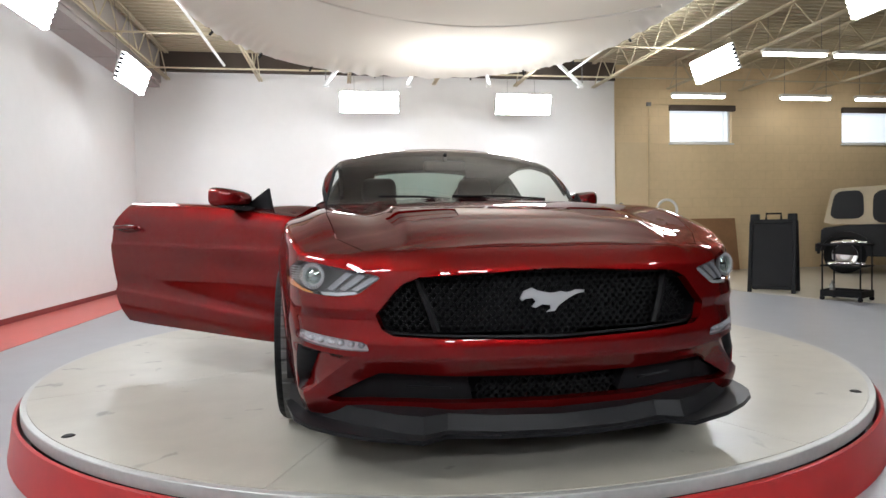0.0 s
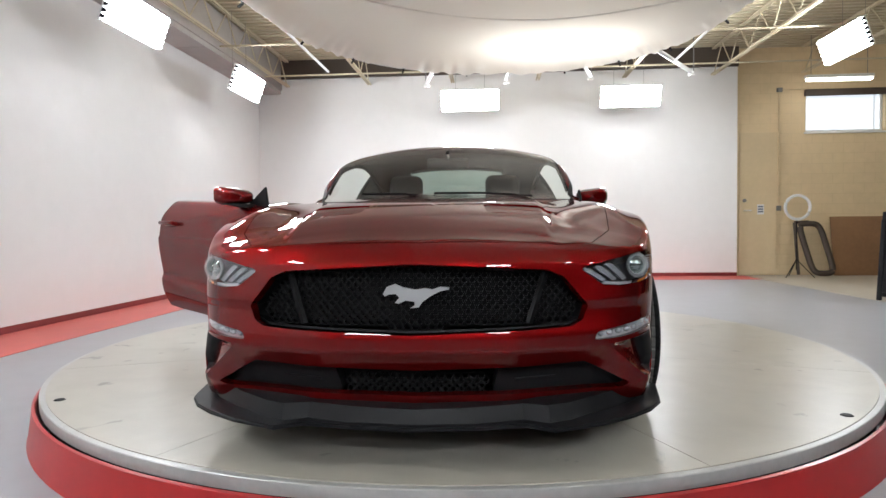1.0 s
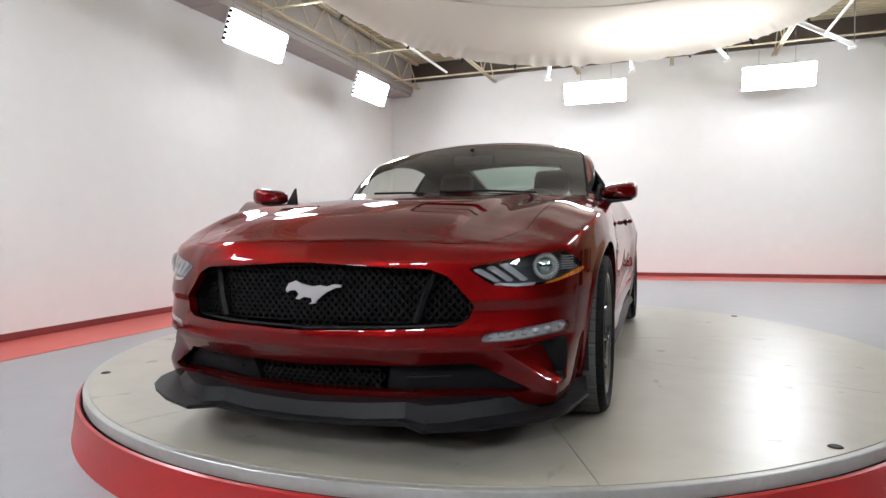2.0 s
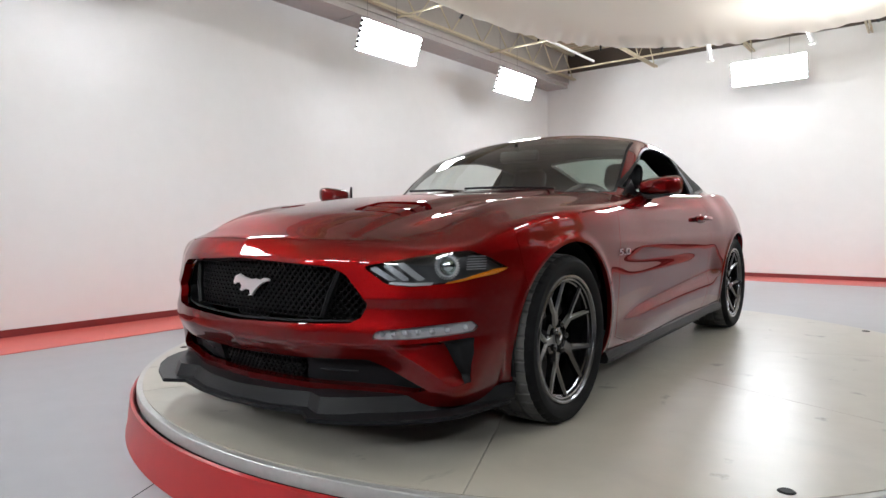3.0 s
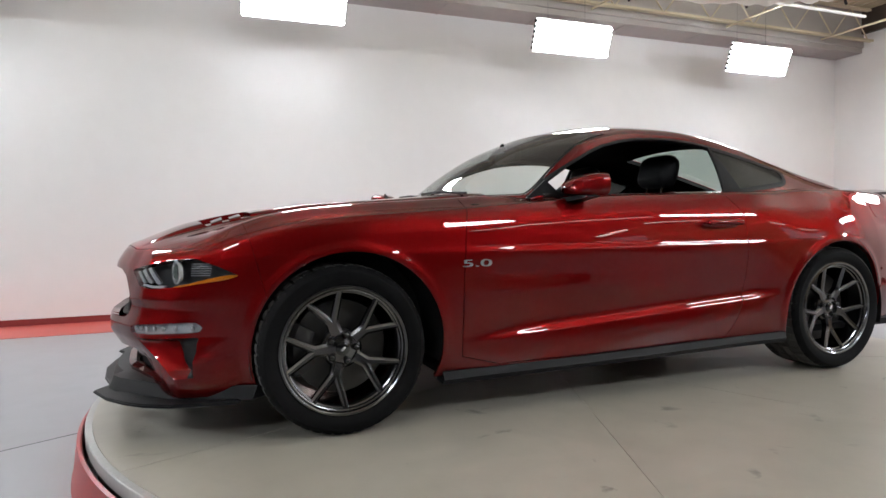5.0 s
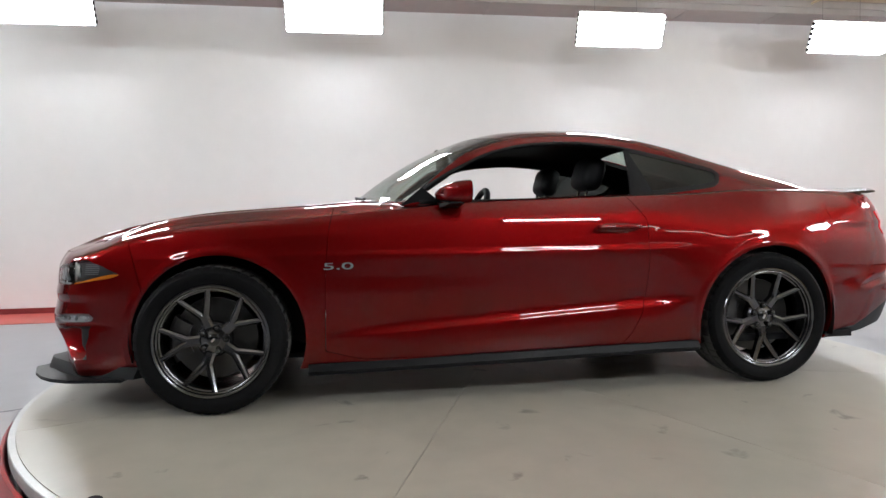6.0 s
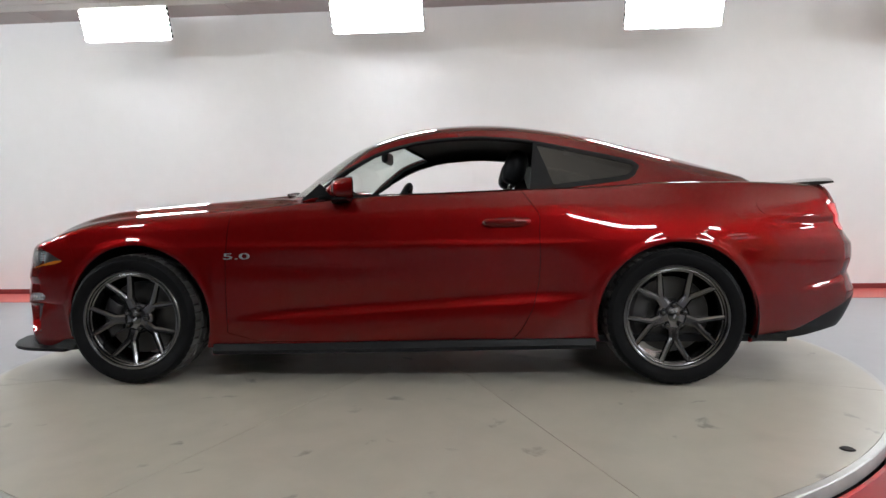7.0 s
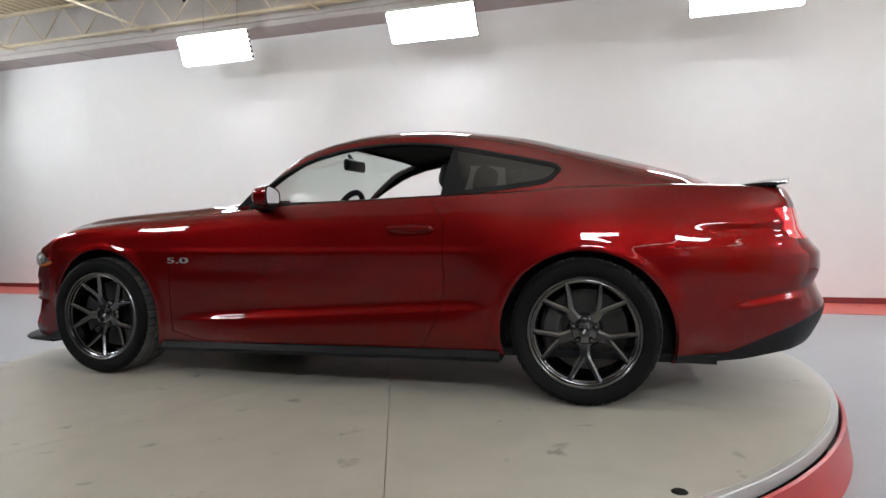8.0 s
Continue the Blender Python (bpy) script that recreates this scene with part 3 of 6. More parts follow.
# frame tubes that reach out past the cloth, and hang from the joists
for ax, ay, bx, by in ((-0.95, 7.5, -0.5, 5.6), (0.55, 7.4, 0.6, 5.4), (2.05, 7.3, 1.5, 5.5), (3.8, 7.2, 2.4, 5.2)):
    bm = bmesh.new()
    add_tube(bm, [(ax, ay, 3.50), (bx, by, 3.56)], 0.035, 8)
    add_box(bm, (ax - 0.05, ay - 0.03, 3.44), (ax + 0.05, ay + 0.04, 3.49), 0.01)
    part("outrigger_tube", bm, WHITEMETAL, canopy)
    part("hanger_rod", tube([(ax, ay - 0.1, 3.5), (ax, ay - 0.1, DECKZ)], 0.008, 6), GREYFRAME, canopy)
for sx in (-1, 1):
    for y in (-2.6, 0.3, 3.2):
        x = CX + sx * 2.5
        part("hanger_rod", tube([(x, y, 3.34), (x, y, DECKZ)], 0.008, 6), GREYFRAME, canopy)
    part("side_tube", tube([(CX + sx * 2.9, -3.5, 3.5), (CX + sx * 2.9, 6.4, 3.5)], 0.02, 8), WHITEMETAL, canopy)

# ---- panels of six lamp tubes ----
def lamp_panel():
    ob = thing("tube_lamp_panel", "studio lamp panel of six bright white tubes", "lamp panel", (0, 0, 0), "studio lamp panels")
    bm = bmesh.new()
    add_box(bm, (-0.585, -0.075, -0.205), (0.585, -0.035, 0.205), 0.01)
    for z, out in ((-0.222, -0.018), (0.205, 0.006)):
        add_box(bm, (-0.585, -0.075, z), (0.585, out, z + 0.017), 0.004)
    part("housing", bm, WHITEMETAL, ob)
    for k in range(6):
        z = -0.172 + 0.069 * k
        tb = bmesh.new()
        m = Matrix.Translation((-0.59, -0.0, z))
        add_lathe(tb, [(0.001, 0), (0.026, 0.0), (0.029, 0.02), (0.029, 1.16), (0.026, 1.18), (0.001, 1.18)], 10, m, False)
        part("tube", tb, TUBEGLOW, ob, "", 40)
        for s in (-1, 1):
            part("socket", box((s * 0.592 - 0.012 * (s < 0), -0.045, z - 0.022), (s * 0.592 + 0.012 * (s > 0), 0.02, z + 0.022), 0.004), DARK, ob)
    part("bracket", tube([(-0.3, -0.08, 0.0), (-0.3, -0.2, 0.1), (0.3, -0.2, 0.1), (0.3, -0.08, 0.0)], 0.01, 6), GREYFRAME, ob)
    up = Matrix.Rotation(radians(TILTED), 4, "X")
    for sx in (-0.3, 0.3):
        foot = Vector((sx, -0.2, 0.1))
        part("hanger_wire", tube([foot, foot + up @ Vector((0, 0, 1.12))], 0.003, 5), GREYFRAME, ob)
    return ob


TILTED = 20
first = lamp_panel()
spots = [(-3.74, y, z, -90) for y, z in ((-4.05, 3.28), (-0.86, 3.26), (2.67, 3.20), (5.88, 3.19))] + [(-0.15, 7.95, 3.26, 180), (2.9, 7.95, 3.26, 180)]
# The panel at (-2.6, -9.3) is an unseen addition that brightens the left wall.
spots += [(5.3, y, 3.39, 90) for y in (5.25, 1.95, -4.9)] + [(x, y, 3.26, 0) for x, y in ((-2.6, -9.3), (-0.2, -7.8), (1.9, -7.8))]
for k, (x, y, z, turn) in enumerate(spots):
    m = Matrix.Translation((x, y, z)) @ Matrix.Rotation(radians(turn), 4, "Z") @ Matrix.Rotation(radians(-34 if k == 1 else -TILTED), 4, "X")
    if k == 0:
        first.matrix_basis = m @ Matrix.Scale(0.94, 4)
    else:
        copy_thing(first, m)

# lamps above the cloth
for x, y, share, wide in ((1.25, 4.8, 0.74, 1.9), (CX + 0.85, 1.3, 0.56, 2.4), (CX + 0.85, -2.2, 0.56, 2.4)):
    lamp = bpy.data.lights.new("canopy_lamp", "AREA")
    lamp.shape, lamp.size, lamp.size_y, lamp.energy = "RECTANGLE", wide, 1.3, ABOVE * share
    lamp.color = (1.0, 0.98, 0.94)
    ob = new("canopy_lamp", lamp)
    ob.location = (x, y, 4.12)
    tagged(ob, "lamp bank above the cloth canopy", "lamp")

# ceiling strip lights of the workshop side
def strip_light(x, y, z):
    ob = thing("strip_light", "long fluorescent ceiling strip light, switched on", "strip light", (x, y, z), "ceiling strip lights")
    part("housing", box((x - 0.60, y - 0.06, z + 0.025), (x + 0.60, y + 0.06, z + 0.09), 0.01), WHITEMETAL, ob)
    part("tube", box((x - 0.58, y - 0.045, z - 0.02), (x + 0.58, y + 0.045, z + 0.024), 0.015), STRIPGLOW, ob)
    for s in (-0.5, 0.5):
        part("hanger_rod", tube([(x + s, y, z + 0.09), (x + s, y, DECKZ)], 0.005, 5), GREYFRAME, ob)


for x, y, z in ((6.69, 7.95, 3.47), (9.18, 7.95, 3.47), (11.0, 7.95, 3.47), (6.9, 5.4, 3.64), (8.25, 5.4, 3.64), (9.6, 5.4, 3.64), (10.95, 5.4, 3.64)):
    strip_light(x, y, z)
# ---- the red coupe: body surfaces ----
car = thing("sports_coupe", "deep red two-door sports coupe with one door open", "car", (0, 0, 0))

PLAN = [(0, -2.25), (0.30, -2.228), (0.50, -2.165), (0.665, -2.087), (0.765, -2.0), (0.828, -1.9), (0.874, -1.765), (0.906, -1.60), (0.928, -1.42), (0.936, -1.25), (0.932, -0.95), (0.922, -0.5), (0.920, 0.2), (0.926, 0.6), (0.942, 1.0), (0.952, 1.3), (0.938, 1.5), (0.898, 1.72), (0.845, 1.92), (0.785, 2.1), (0.705, 2.26), (0.54, 2.375), (0.27, 2.435), (0, 2.45)]
pl = np.array(PLAN)
acc = np.concatenate([[0], np.cumsum(np.hypot(*np.diff(pl, axis=0).T))])
NU, NS, NT = 620, 84, 64
u = np.linspace(0, acc[-1], NU)
px, py = curve_at(u, list(zip(acc, pl[:, 0]))), curve_at(u, list(zip(acc, pl[:, 1])))
px[0] = px[-1] = 0
tx, ty = np.gradient(px), np.gradient(py)
ln = np.hypot(tx, ty)
nx, ny = ty / ln, -tx / ln
nx[0] = nx[-1] = 0
ny[0], ny[-1] = -1, 1

NOSE = [(0.16, 0.10), (0.21, 0.075), (0.30, 0.055), (0.36, 0.02), (0.40, 0.0), (0.432, 0.0), (0.447, 0.0026), (0.47, 0.010), (0.56, 0.020), (0.665, 0.034), (0.70, 0.050), (0.742, 0.080)]
FLANK = [(0.15, 0.075), (0.20, 0.045), (0.30, 0.018), (0.45, 0.004), (0.60, 0.0), (0.70, 0.001), (0.72, 0.004), (0.79, 0.011), (0.86, 0.030), (0.94, 0.075), (0.99, 0.12)]
DOOR = [(0.15, 0.075), (0.20, 0.045), (0.27, 0.022), (0.36, 0.006), (0.425, 0.010), (0.446, 0.021), (0.47, 0.025), (0.56, 0.015), (0.64, 0.004), (0.690, 0.0), (0.702, 0.001), (0.713, 0.0062), (0.745, 0.0108), (0.785, 0.0165), (0.83, 0.0235), (0.87, 0.035), (0.91, 0.054), (0.94, 0.072), (0.99, 0.12)]
HAUNCH = [(0.15, 0.075), (0.20, 0.045), (0.30, 0.018), (0.45, 0.004), (0.62, -0.003), (0.70, 0.002), (0.75, 0.011), (0.80, 0.026), (0.86, 0.052), (0.92, 0.087), (0.96, 0.112), (0.99, 0.13)]
TAIL = [(0.15, 0.20), (0.21, 0.13), (0.29, 0.05), (0.42, 0.0), (0.47, 0.02), (0.52, 0.04), (0.60, 0.018), (0.66, 0.02), (0.70, 0.05), (0.80, 0.12), (0.91, 0.14), (0.96, 0.17), (0.99, 0.19)]
EDGE = [(-2.25, 0.742), (-2.15, 0.728), (-2.03, 0.712), (-1.89, 0.722), (-1.74, 0.770), (-1.5, 0.828), (-1.2, 0.855), (-0.8, 0.878), (-0.5, 0.905), (-0.2, 0.935), (0.3, 0.952), (0.67, 0.962), (1.0, 0.968), (1.3, 0.985), (1.7, 0.985), (2.0, 0.975), (2.3, 0.965), (2.45, 0.965)]
LOW = [(-2.25, 0.185), (-1.6, 0.185), (-0.9, 0.185), (1.0, 0.215), (1.7, 0.198), (2.0, 0.212), (2.2, 0.245), (2.45, 0.275)]
SPINE = [(-2.17, 0.742), (-2.03, 0.790), (-1.88, 0.830), (-1.72, 0.862), (-1.55, 0.888), (-1.4, 0.905), (-1.2, 0.918), (-0.9, 0.938), (-0.65, 0.958), (1.7, 1.0), (1.95, 0.99), (2.1, 0.985), (2.28, 0.970)]

ze, zl = curve_at(py, EDGE), curve_at(py, LOW)
zs = zl[:, None] + (ze - zl)[:, None] * np.linspace(0, 1, NS)[None, :]
yy = np.repeat(py[:, None], NS, 1)
wf, ws, wr = np.where(ny < 0, ny**2, 0)[:, None], (nx**2)[:, None], np.where(ny > 0, ny**2, 0)[:, None]
dw = step(-1.0, -0.45, yy) * (1 - step(0.72, 1.0, yy))
crease = 0.345 + 0.061 * (yy + 0.815) - 0.45
zd = zs - crease * (1 - step(0.5, 0.62, zs))
hw = step(0.75, 1.15, yy) * (1 - step(1.75, 2.15, yy))
side = curve_at(zs, FLANK) * (1 - np.maximum(dw, hw)) + curve_at(zd, DOOR) * dw * (1 - hw) + curve_at(zs, HAUNCH) * hw
side = side + np.where(dw * hw > 0, curve_at(zs, FLANK) * (np.maximum(dw, hw) - dw * (1 - hw) - hw), 0)

ins = wf * curve_at(zs, NOSE) + ws * side + wr * curve_at(zs, TAIL)
# sharp fold from the grille's tip under the lamp, hollow below it, pod round the running lamp
fold_w = step(0.50, 0.60, px)[:, None] * (1 - step(0.78, 0.85, px))[:, None] * (1 - step(-1.78, -1.62, yy)) * (ny < 0)[:, None]
ins += fold_w * np.interp(zs, [0.40, 0.465, 0.512, 0.544, 0.552, 0.60, 0.72], [0.0, 0.0, 0.004, -0.003, -0.002, 0.004, 0.010])
# lower corner of the bumper: squared off towards a crease that leans inwards going down
arc = np.abs(u - np.interp(-1.955, py[:NU // 2], u[:NU // 2]))[:, None]
ins -= np.interp(zs, [0.19, 0.24, 0.32, 0.385, 0.41], [0.056, 0.054, 0.038, 0.012, 0.0]) * np.clip(1 - arc / 0.23, 0, 1)
# crease round the tail
tail_side = step(1.75, 1.95, yy) * ws
ins += tail_side * (0.005 * np.exp(-(((zs - 0.775) / 0.016) ** 2)) - 0.003 * np.exp(-(((zs - 0.81) / 0.012) ** 2)))
# fold along the rear bumper
rear_side = step(1.95, 2.06, yy) * np.maximum(ws, wr * 0.6)
fold = 0.47 + 0.16 * (yy - 2.1)
ins += rear_side * (0.007 * np.exp(-(((zs - fold - 0.018) / 0.014) ** 2)) - 0.004 * np.exp(-(((zs - fold + 0.014) / 0.016) ** 2)))
# flared lips round the wheel arches
for cy, cz, cr in ((-1.325, 0.338, 0.388), (1.352, 0.318, 0.394)):
    r = np.hypot(yy - cy, zs - cz)
    ins -= ws * 0.006 * np.exp(-((r - cr) / 0.022) ** 2)
SX, SY = px[:, None] - nx[:, None] * ins, py[:, None] - ny[:, None] * ins
SX[0] = SX[-1] = 0
ex, ey, ez = SX[:, -1], SY[:, -1], zs[:, -1]


def top_z(x, y):
    """Height of bonnet and boot lid over the plan."""
    xe, za = np.interp(y, ey, ex), np.interp(y, ey, ez)
    q = np.where(xe > 0.03, np.clip(np.abs(x) / np.maximum(xe, 0.03), 0, 1), 1)
    zc = curve_at(y, SPINE)
    z = zc - (zc - za) * q**2.6
    a = np.abs(x)
    edge = 0.455 + 0.02 * step(-2.0, -0.8, y)
    z = z + 0.016 * (1 - step(edge - 0.012, edge + 0.028, a)) * step(-2.13, -1.9, y) * (1 - step(-0.5, 0, y))
    z = z - 0.010 * np.exp(-(((a - edge - 0.09) / 0.05) ** 2)) * step(-2.05, -1.7, y) * (1 - step(-0.75, -0.35, y))
    z = z + 0.026 * np.exp(-(((a - 0.735) / 0.085) ** 2)) * step(-2.0, -1.6, y) * (1 - step(-0.75, -0.35, y))
    return z


TOPEND = [(-2.2, -1.72), (-1.85, -1.52), (-1.5, -1.36), (-1.2, -1.2), (1.4, 1.4), (2.0, 1.75), (2.4, 1.95)]
ysp = curve_at(ey, TOPEND)
w = np.linspace(0, 1, NT + 1)[1:] ** 1.5
TX = ex[:, None] * (1 - w)[None, :]
TY = ey[:, None] * (1 - w)[None, :] + ysp[:, None] * w[None, :]
TZ = top_z(TX, TY)
body = np.stack([np.hstack([SX, TX]), np.hstack([SY, TY]), np.hstack([zs, TZ])], 2)
k0 = NS - 1
for _ in range(26):
    seam = body[:, k0 - 9:k0 + 9].copy()
    body[:, k0 - 8:k0 + 8] = 0.5 * seam[:, 1:-1] + 0.25 * (seam[:, :-2] + seam[:, 2:])
vv = np.concatenate([np.linspace(0, 1, NS), 1 + w])
skin = grid_skin(body, np.stack(np.meshgrid(u, vv, indexing="ij"), 2))


def X(s):
    return s.V[:, 0]


def Y(s):
    return s.V[:, 1]


def Z(s):
    return s.V[:, 2]


# openings
for cy, cz, r in ((-1.325, 0.338, 0.376), (1.352, 0.318, 0.382)):
    f = np.where(X(skin) > 0.45, np.hypot(Y(skin) - cy, Z(skin) - cz) - r, 1.0)
    _, skin = skin.cut(f)
CABIN = [(-0.2, -0.66), (0.45, -0.57), (0.68, -0.42), (0.755, -0.2), (0.765, 0.6), (0.69, 1.2), (0.54, 1.7), (0.44, 1.78), (-0.2, 1.82)]
_, skin = skin.cut(np.where(skin.A[:, 1] > 1.02, inside(X(skin), Y(skin), CABIN), 1.0))
GRILLE = soft_poly([(-0.572, 0.528), (-0.49, 0.625), (-0.43, 0.650), (0, 0.672), (0.43, 0.650), (0.49, 0.625), (0.572, 0.528), (0.552, 0.482), (0.515, 0.462), (0, 0.446), (-0.515, 0.462), (-0.552, 0.482)], 1, 0.06)
INTAKE = [(-0.56, 0.340), (0, 0.326), (0.56, 0.340), (0.735, 0.243), (0.70, 0.233), (0.45, 0.240), (0, 0.236), (-0.45, 0.240), (-0.70, 0.233), (-0.735, 0.243)]
HEAD = soft_poly([(0.545, 0.650), (0.66, 0.674), (0.76, 0.693), (0.822, 0.701), (0.856, 0.674), (0.881, 0.634), (0.865, 0.617), (0.80, 0.595), (0.70, 0.584), (0.625, 0.592)], 1, 0.10)
FOG = soft_poly([(0.592, 0.412), (0.603, 0.440), (0.70, 0.452), (0.828, 0.466), (0.839, 0.446), (0.832, 0.427), (0.70, 0.414)], 1, 0.12)
GILL = [(0.640, 0.394), (0.832, 0.410), (0.836, 0.36), (0.832, 0.262), (0.802, 0.255)]


def front_cut(s, poly, rows=-1.55):
    return s.cut(np.where(Y(s) < rows, inside(X(s), Z(s), poly), 1.0))


grille_hole, skin = front_cut(skin, GRILLE)
intake_hole, skin = front_cut(skin, INTAKE)
head_hole, skin = front_cut(skin, HEAD, -1.6)
fog_hole, skin = front_cut(skin, FOG, -1.65)
gill_hole, skin = front_cut(skin, GILL, -1.7)
TLAMP = soft_poly([(0.40, 0.722), (0.40, 0.862), (0.722, 0.870), (0.722, 0.735)], 1, 0.06)
tail_hole, skin = skin.cut(np.where(Y(skin) > 1.98, inside(X(skin), Z(skin), TLAMP), 1.0))
valance, skin = skin.cut(np.where(Y(skin) > 1.72, Z(skin) - (0.234 + 0.08 * np.clip(Y(skin) - 1.75, 0, 0.2) + 0.42 * np.clip(Y(skin) - 1.95, 0, 0.5)), 1.0))

# shut lines: door, bonnet, front bumper, rear bumper
GAP = 0.0014
DOORLINE = soft_poly([(-0.865, 0.218), (-0.858, 0.60), (-0.842, 0.80), (-0.80, 0.99), (0.595, 0.99), (0.625, 0.945), (0.702, 0.835), (0.699, 0.74), (0.702, 0.60), (0.695, 0.50), (0.665, 0.38), (0.610, 0.275), (0.56, 0.218)], 1, 0.12)


def door_line(s):
    return np.where((X(s) > 0.70) & (s.A[:, 1] < 1.35), inside(Y(s), Z(s), DOORLINE), 1.0)


door_skin, skin = skin.cut(door_line(skin) + GAP)
_, skin = skin.cut(door_line(skin) - GAP)
BONNET = [(-0.3, -2.160), (0.0, -2.168), (0.28, -2.150), (0.472, -2.105), (0.60, -2.03), (0.69, -1.86), (0.725, -1.6), (0.735, -1.2), (0.73, -0.75), (0.68, -0.6), (0.5, -0.62), (-0.3, -0.70)]


def bonnet_line(s):
    return np.where((s.A[:, 1] > 0.9) & (Y(s) < -0.3), inside(X(s), Y(s), BONNET), 1.0)


bonnet, skin = skin.cut(bonnet_line(skin) + GAP)
_, skin = skin.cut(bonnet_line(skin) - GAP)
VENT = soft_poly([(0.242, -1.875), (0.478, -1.852), (0.505, -1.655), (0.225, -1.68)], 1, 0.12)
vent_hole, bonnet = bonnet.cut(inside(X(bonnet), Y(bonnet), VENT))


def bumper_line(s):
    """Rising from the arch to the lamp."""
    return np.where((Y(s) < -1.2) & (s.A[:, 1] < 1.3), Y(s) + 1.655 + 0.25 * (Z(s) - 0.6), 1.0)


nose, skin = skin.cut(bumper_line(skin) + GAP / 2)
_, skin = skin.cut(bumper_line(skin) - GAP / 2)


def rear_line(s):
    return np.where((Y(s) > 1.6) & (s.A[:, 1] < 1.4), np.minimum(1.84 - Y(s), 1.0) + 0.5 * np.clip(Z(s) - 0.74, 0, 1) * 3, 1.0)


rear_bumper, skin = skin.cut(rear_line(skin))

flap, _ = skin.cut(np.where((skin.A[:, 1] < 1.2), np.hypot(Y(skin) - 1.80, Z(skin) - 0.868) - 0.047, 1.0))
skin.both().shell(0.022).ob("body_shell", RED, car)
bonnet_ob = bonnet.both().shell(0.02).ob("bonnet", RED, car)
nose.both().shell(0.03).ob("front_bumper", RED, car)
rear_ob = rear_bumper.both().shell(0.02).ob("rear_bumper", RED, car)
flap.moved(0.0016).shell(0.004).ob("fuel_flap", RED, car)
valance.both().shell(0.02).ob("rear_diffuser", BLACKPLASTIC, rear_ob, "matt dark grey lower trim")
for s in (vent_hole, vent_hole.flip()):
    v = Skin(s.V - np.array([0, 0, 0.016]), s.A, s.T).ob("bonnet_vent", RED, bonnet_ob)
    for y_ in (-1.82, -1.745):
        slat, _ = s.cut(np.maximum(y_ - Y(s), Y(s) - y_ - 0.045))
        if len(slat.T):
            Skin(slat.V - np.array([0, 0, 0.004]) + np.stack([0 * slat.V[:, 0], 0 * slat.V[:, 0], 0.10 * (slat.V[:, 1] - y_ - 0.045)], 1), slat.A, slat.T).shell(0.003).ob("vent_louvre", RED, v)

# ---- greenhouse ----
BOW = [(-0.80, 0.31), (-0.4, 0.225), (-0.1, 0.14), (0.2, 0.05), (0.6, 0.0), (1.0, 0.0), (1.5, -0.05), (2.0, -0.15)]
RZ = [(-0.80, 0.930), (-0.70, 0.976), (-0.55, 1.082), (-0.38, 1.186), (-0.21, 1.265), (-0.06, 1.318), (0.13, 1.353), (0.39, 1.366), (0.58, 1.355), (0.77, 1.330), (0.9, 1.311), (1.06, 1.277), (1.21, 1.236), (1.53, 1.150), (1.84, 1.053), (2.0, 0.985)]
RAILZ = [(-0.46, 0.946), (-0.40, 0.998), (-0.31, 1.083), (-0.16, 1.188), (0.05, 1.257), (0.28, 1.286), (0.5, 1.288), (0.71, 1.272), (1.0, 1.220), (1.24, 1.158), (1.5, 1.090), (1.8, 1.015), (1.9, 0.972)]
RAILX = [(-0.46, 0.785), (-0.31, 0.757), (-0.16, 0.726), (0.05, 0.680), (0.28, 0.648), (0.71, 0.612), (1.24, 0.565), (1.6, 0.56), (1.9, 0.56)]
BELTZ = [(-0.46, 0.915), (0.0, 0.930), (0.67, 0.945), (1.0, 0.958), (1.3, 0.970), (1.7, 0.965), (1.9, 0.955)]
BELTX = [(-0.46, 0.80), (0.0, 0.815), (0.67, 0.815), (1.0, 0.80), (1.3, 0.755), (1.7, 0.69), (1.9, 0.65)]
NG, GS, GT = 190, 34, 40
y0 = np.linspace(-0.80, 2.0, NG)
ysd = y0 + curve_at(y0, BOW)
rz, gz, gx, bz, bx = curve_at(y0, RZ), curve_at(ysd, RAILZ), curve_at(ysd, RAILX), curve_at(ysd, BELTZ), curve_at(ysd, BELTX)
gz = np.minimum(gz, rz - 0.002)
bz = np.minimum(bz, gz - 0.004)
a = np.linspace(0, 1, GS)[None, :]
b = (np.linspace(0, 1, GT + 1)[1:])[None, :]
bulge = 0.016 * np.sin(np.pi * a)
xs1, zs1 = bx[:, None] + (gx - bx)[:, None] * a + bulge, bz[:, None] + (gz - bz)[:, None] * a
xs2 = gx[:, None] * (1 - b)
zs2 = gz[:, None] + (rz - gz)[:, None] * (1 - (1 - b) ** 2.3)
gxx, gzz = np.hstack([xs1, xs2]), np.hstack([zs1, zs2])
gyy = np.hstack([np.repeat(ysd[:, None], GS, 1), y0[:, None] + (ysd - y0)[:, None] * (1 - b) ** 2])
green = np.stack([gxx, gyy, gzz], 2)
for _ in range(14):
    seam = green[:, GS - 8:GS + 8].copy()
    green[:, GS - 7:GS + 7] = 0.5 * seam[:, 1:-1] + 0.25 * (seam[:, :-2] + seam[:, 2:])
gv = np.concatenate([np.linspace(0, 1, GS), 1 + b[0]])
cab = grid_skin(green[:, ::-1], np.stack(np.meshgrid(y0, gv[::-1], indexing="ij"), 2))
if cab.normals()[:, 2].mean() < 0:
    cab = Skin(cab.V, cab.A, cab.T[:, ::-1])
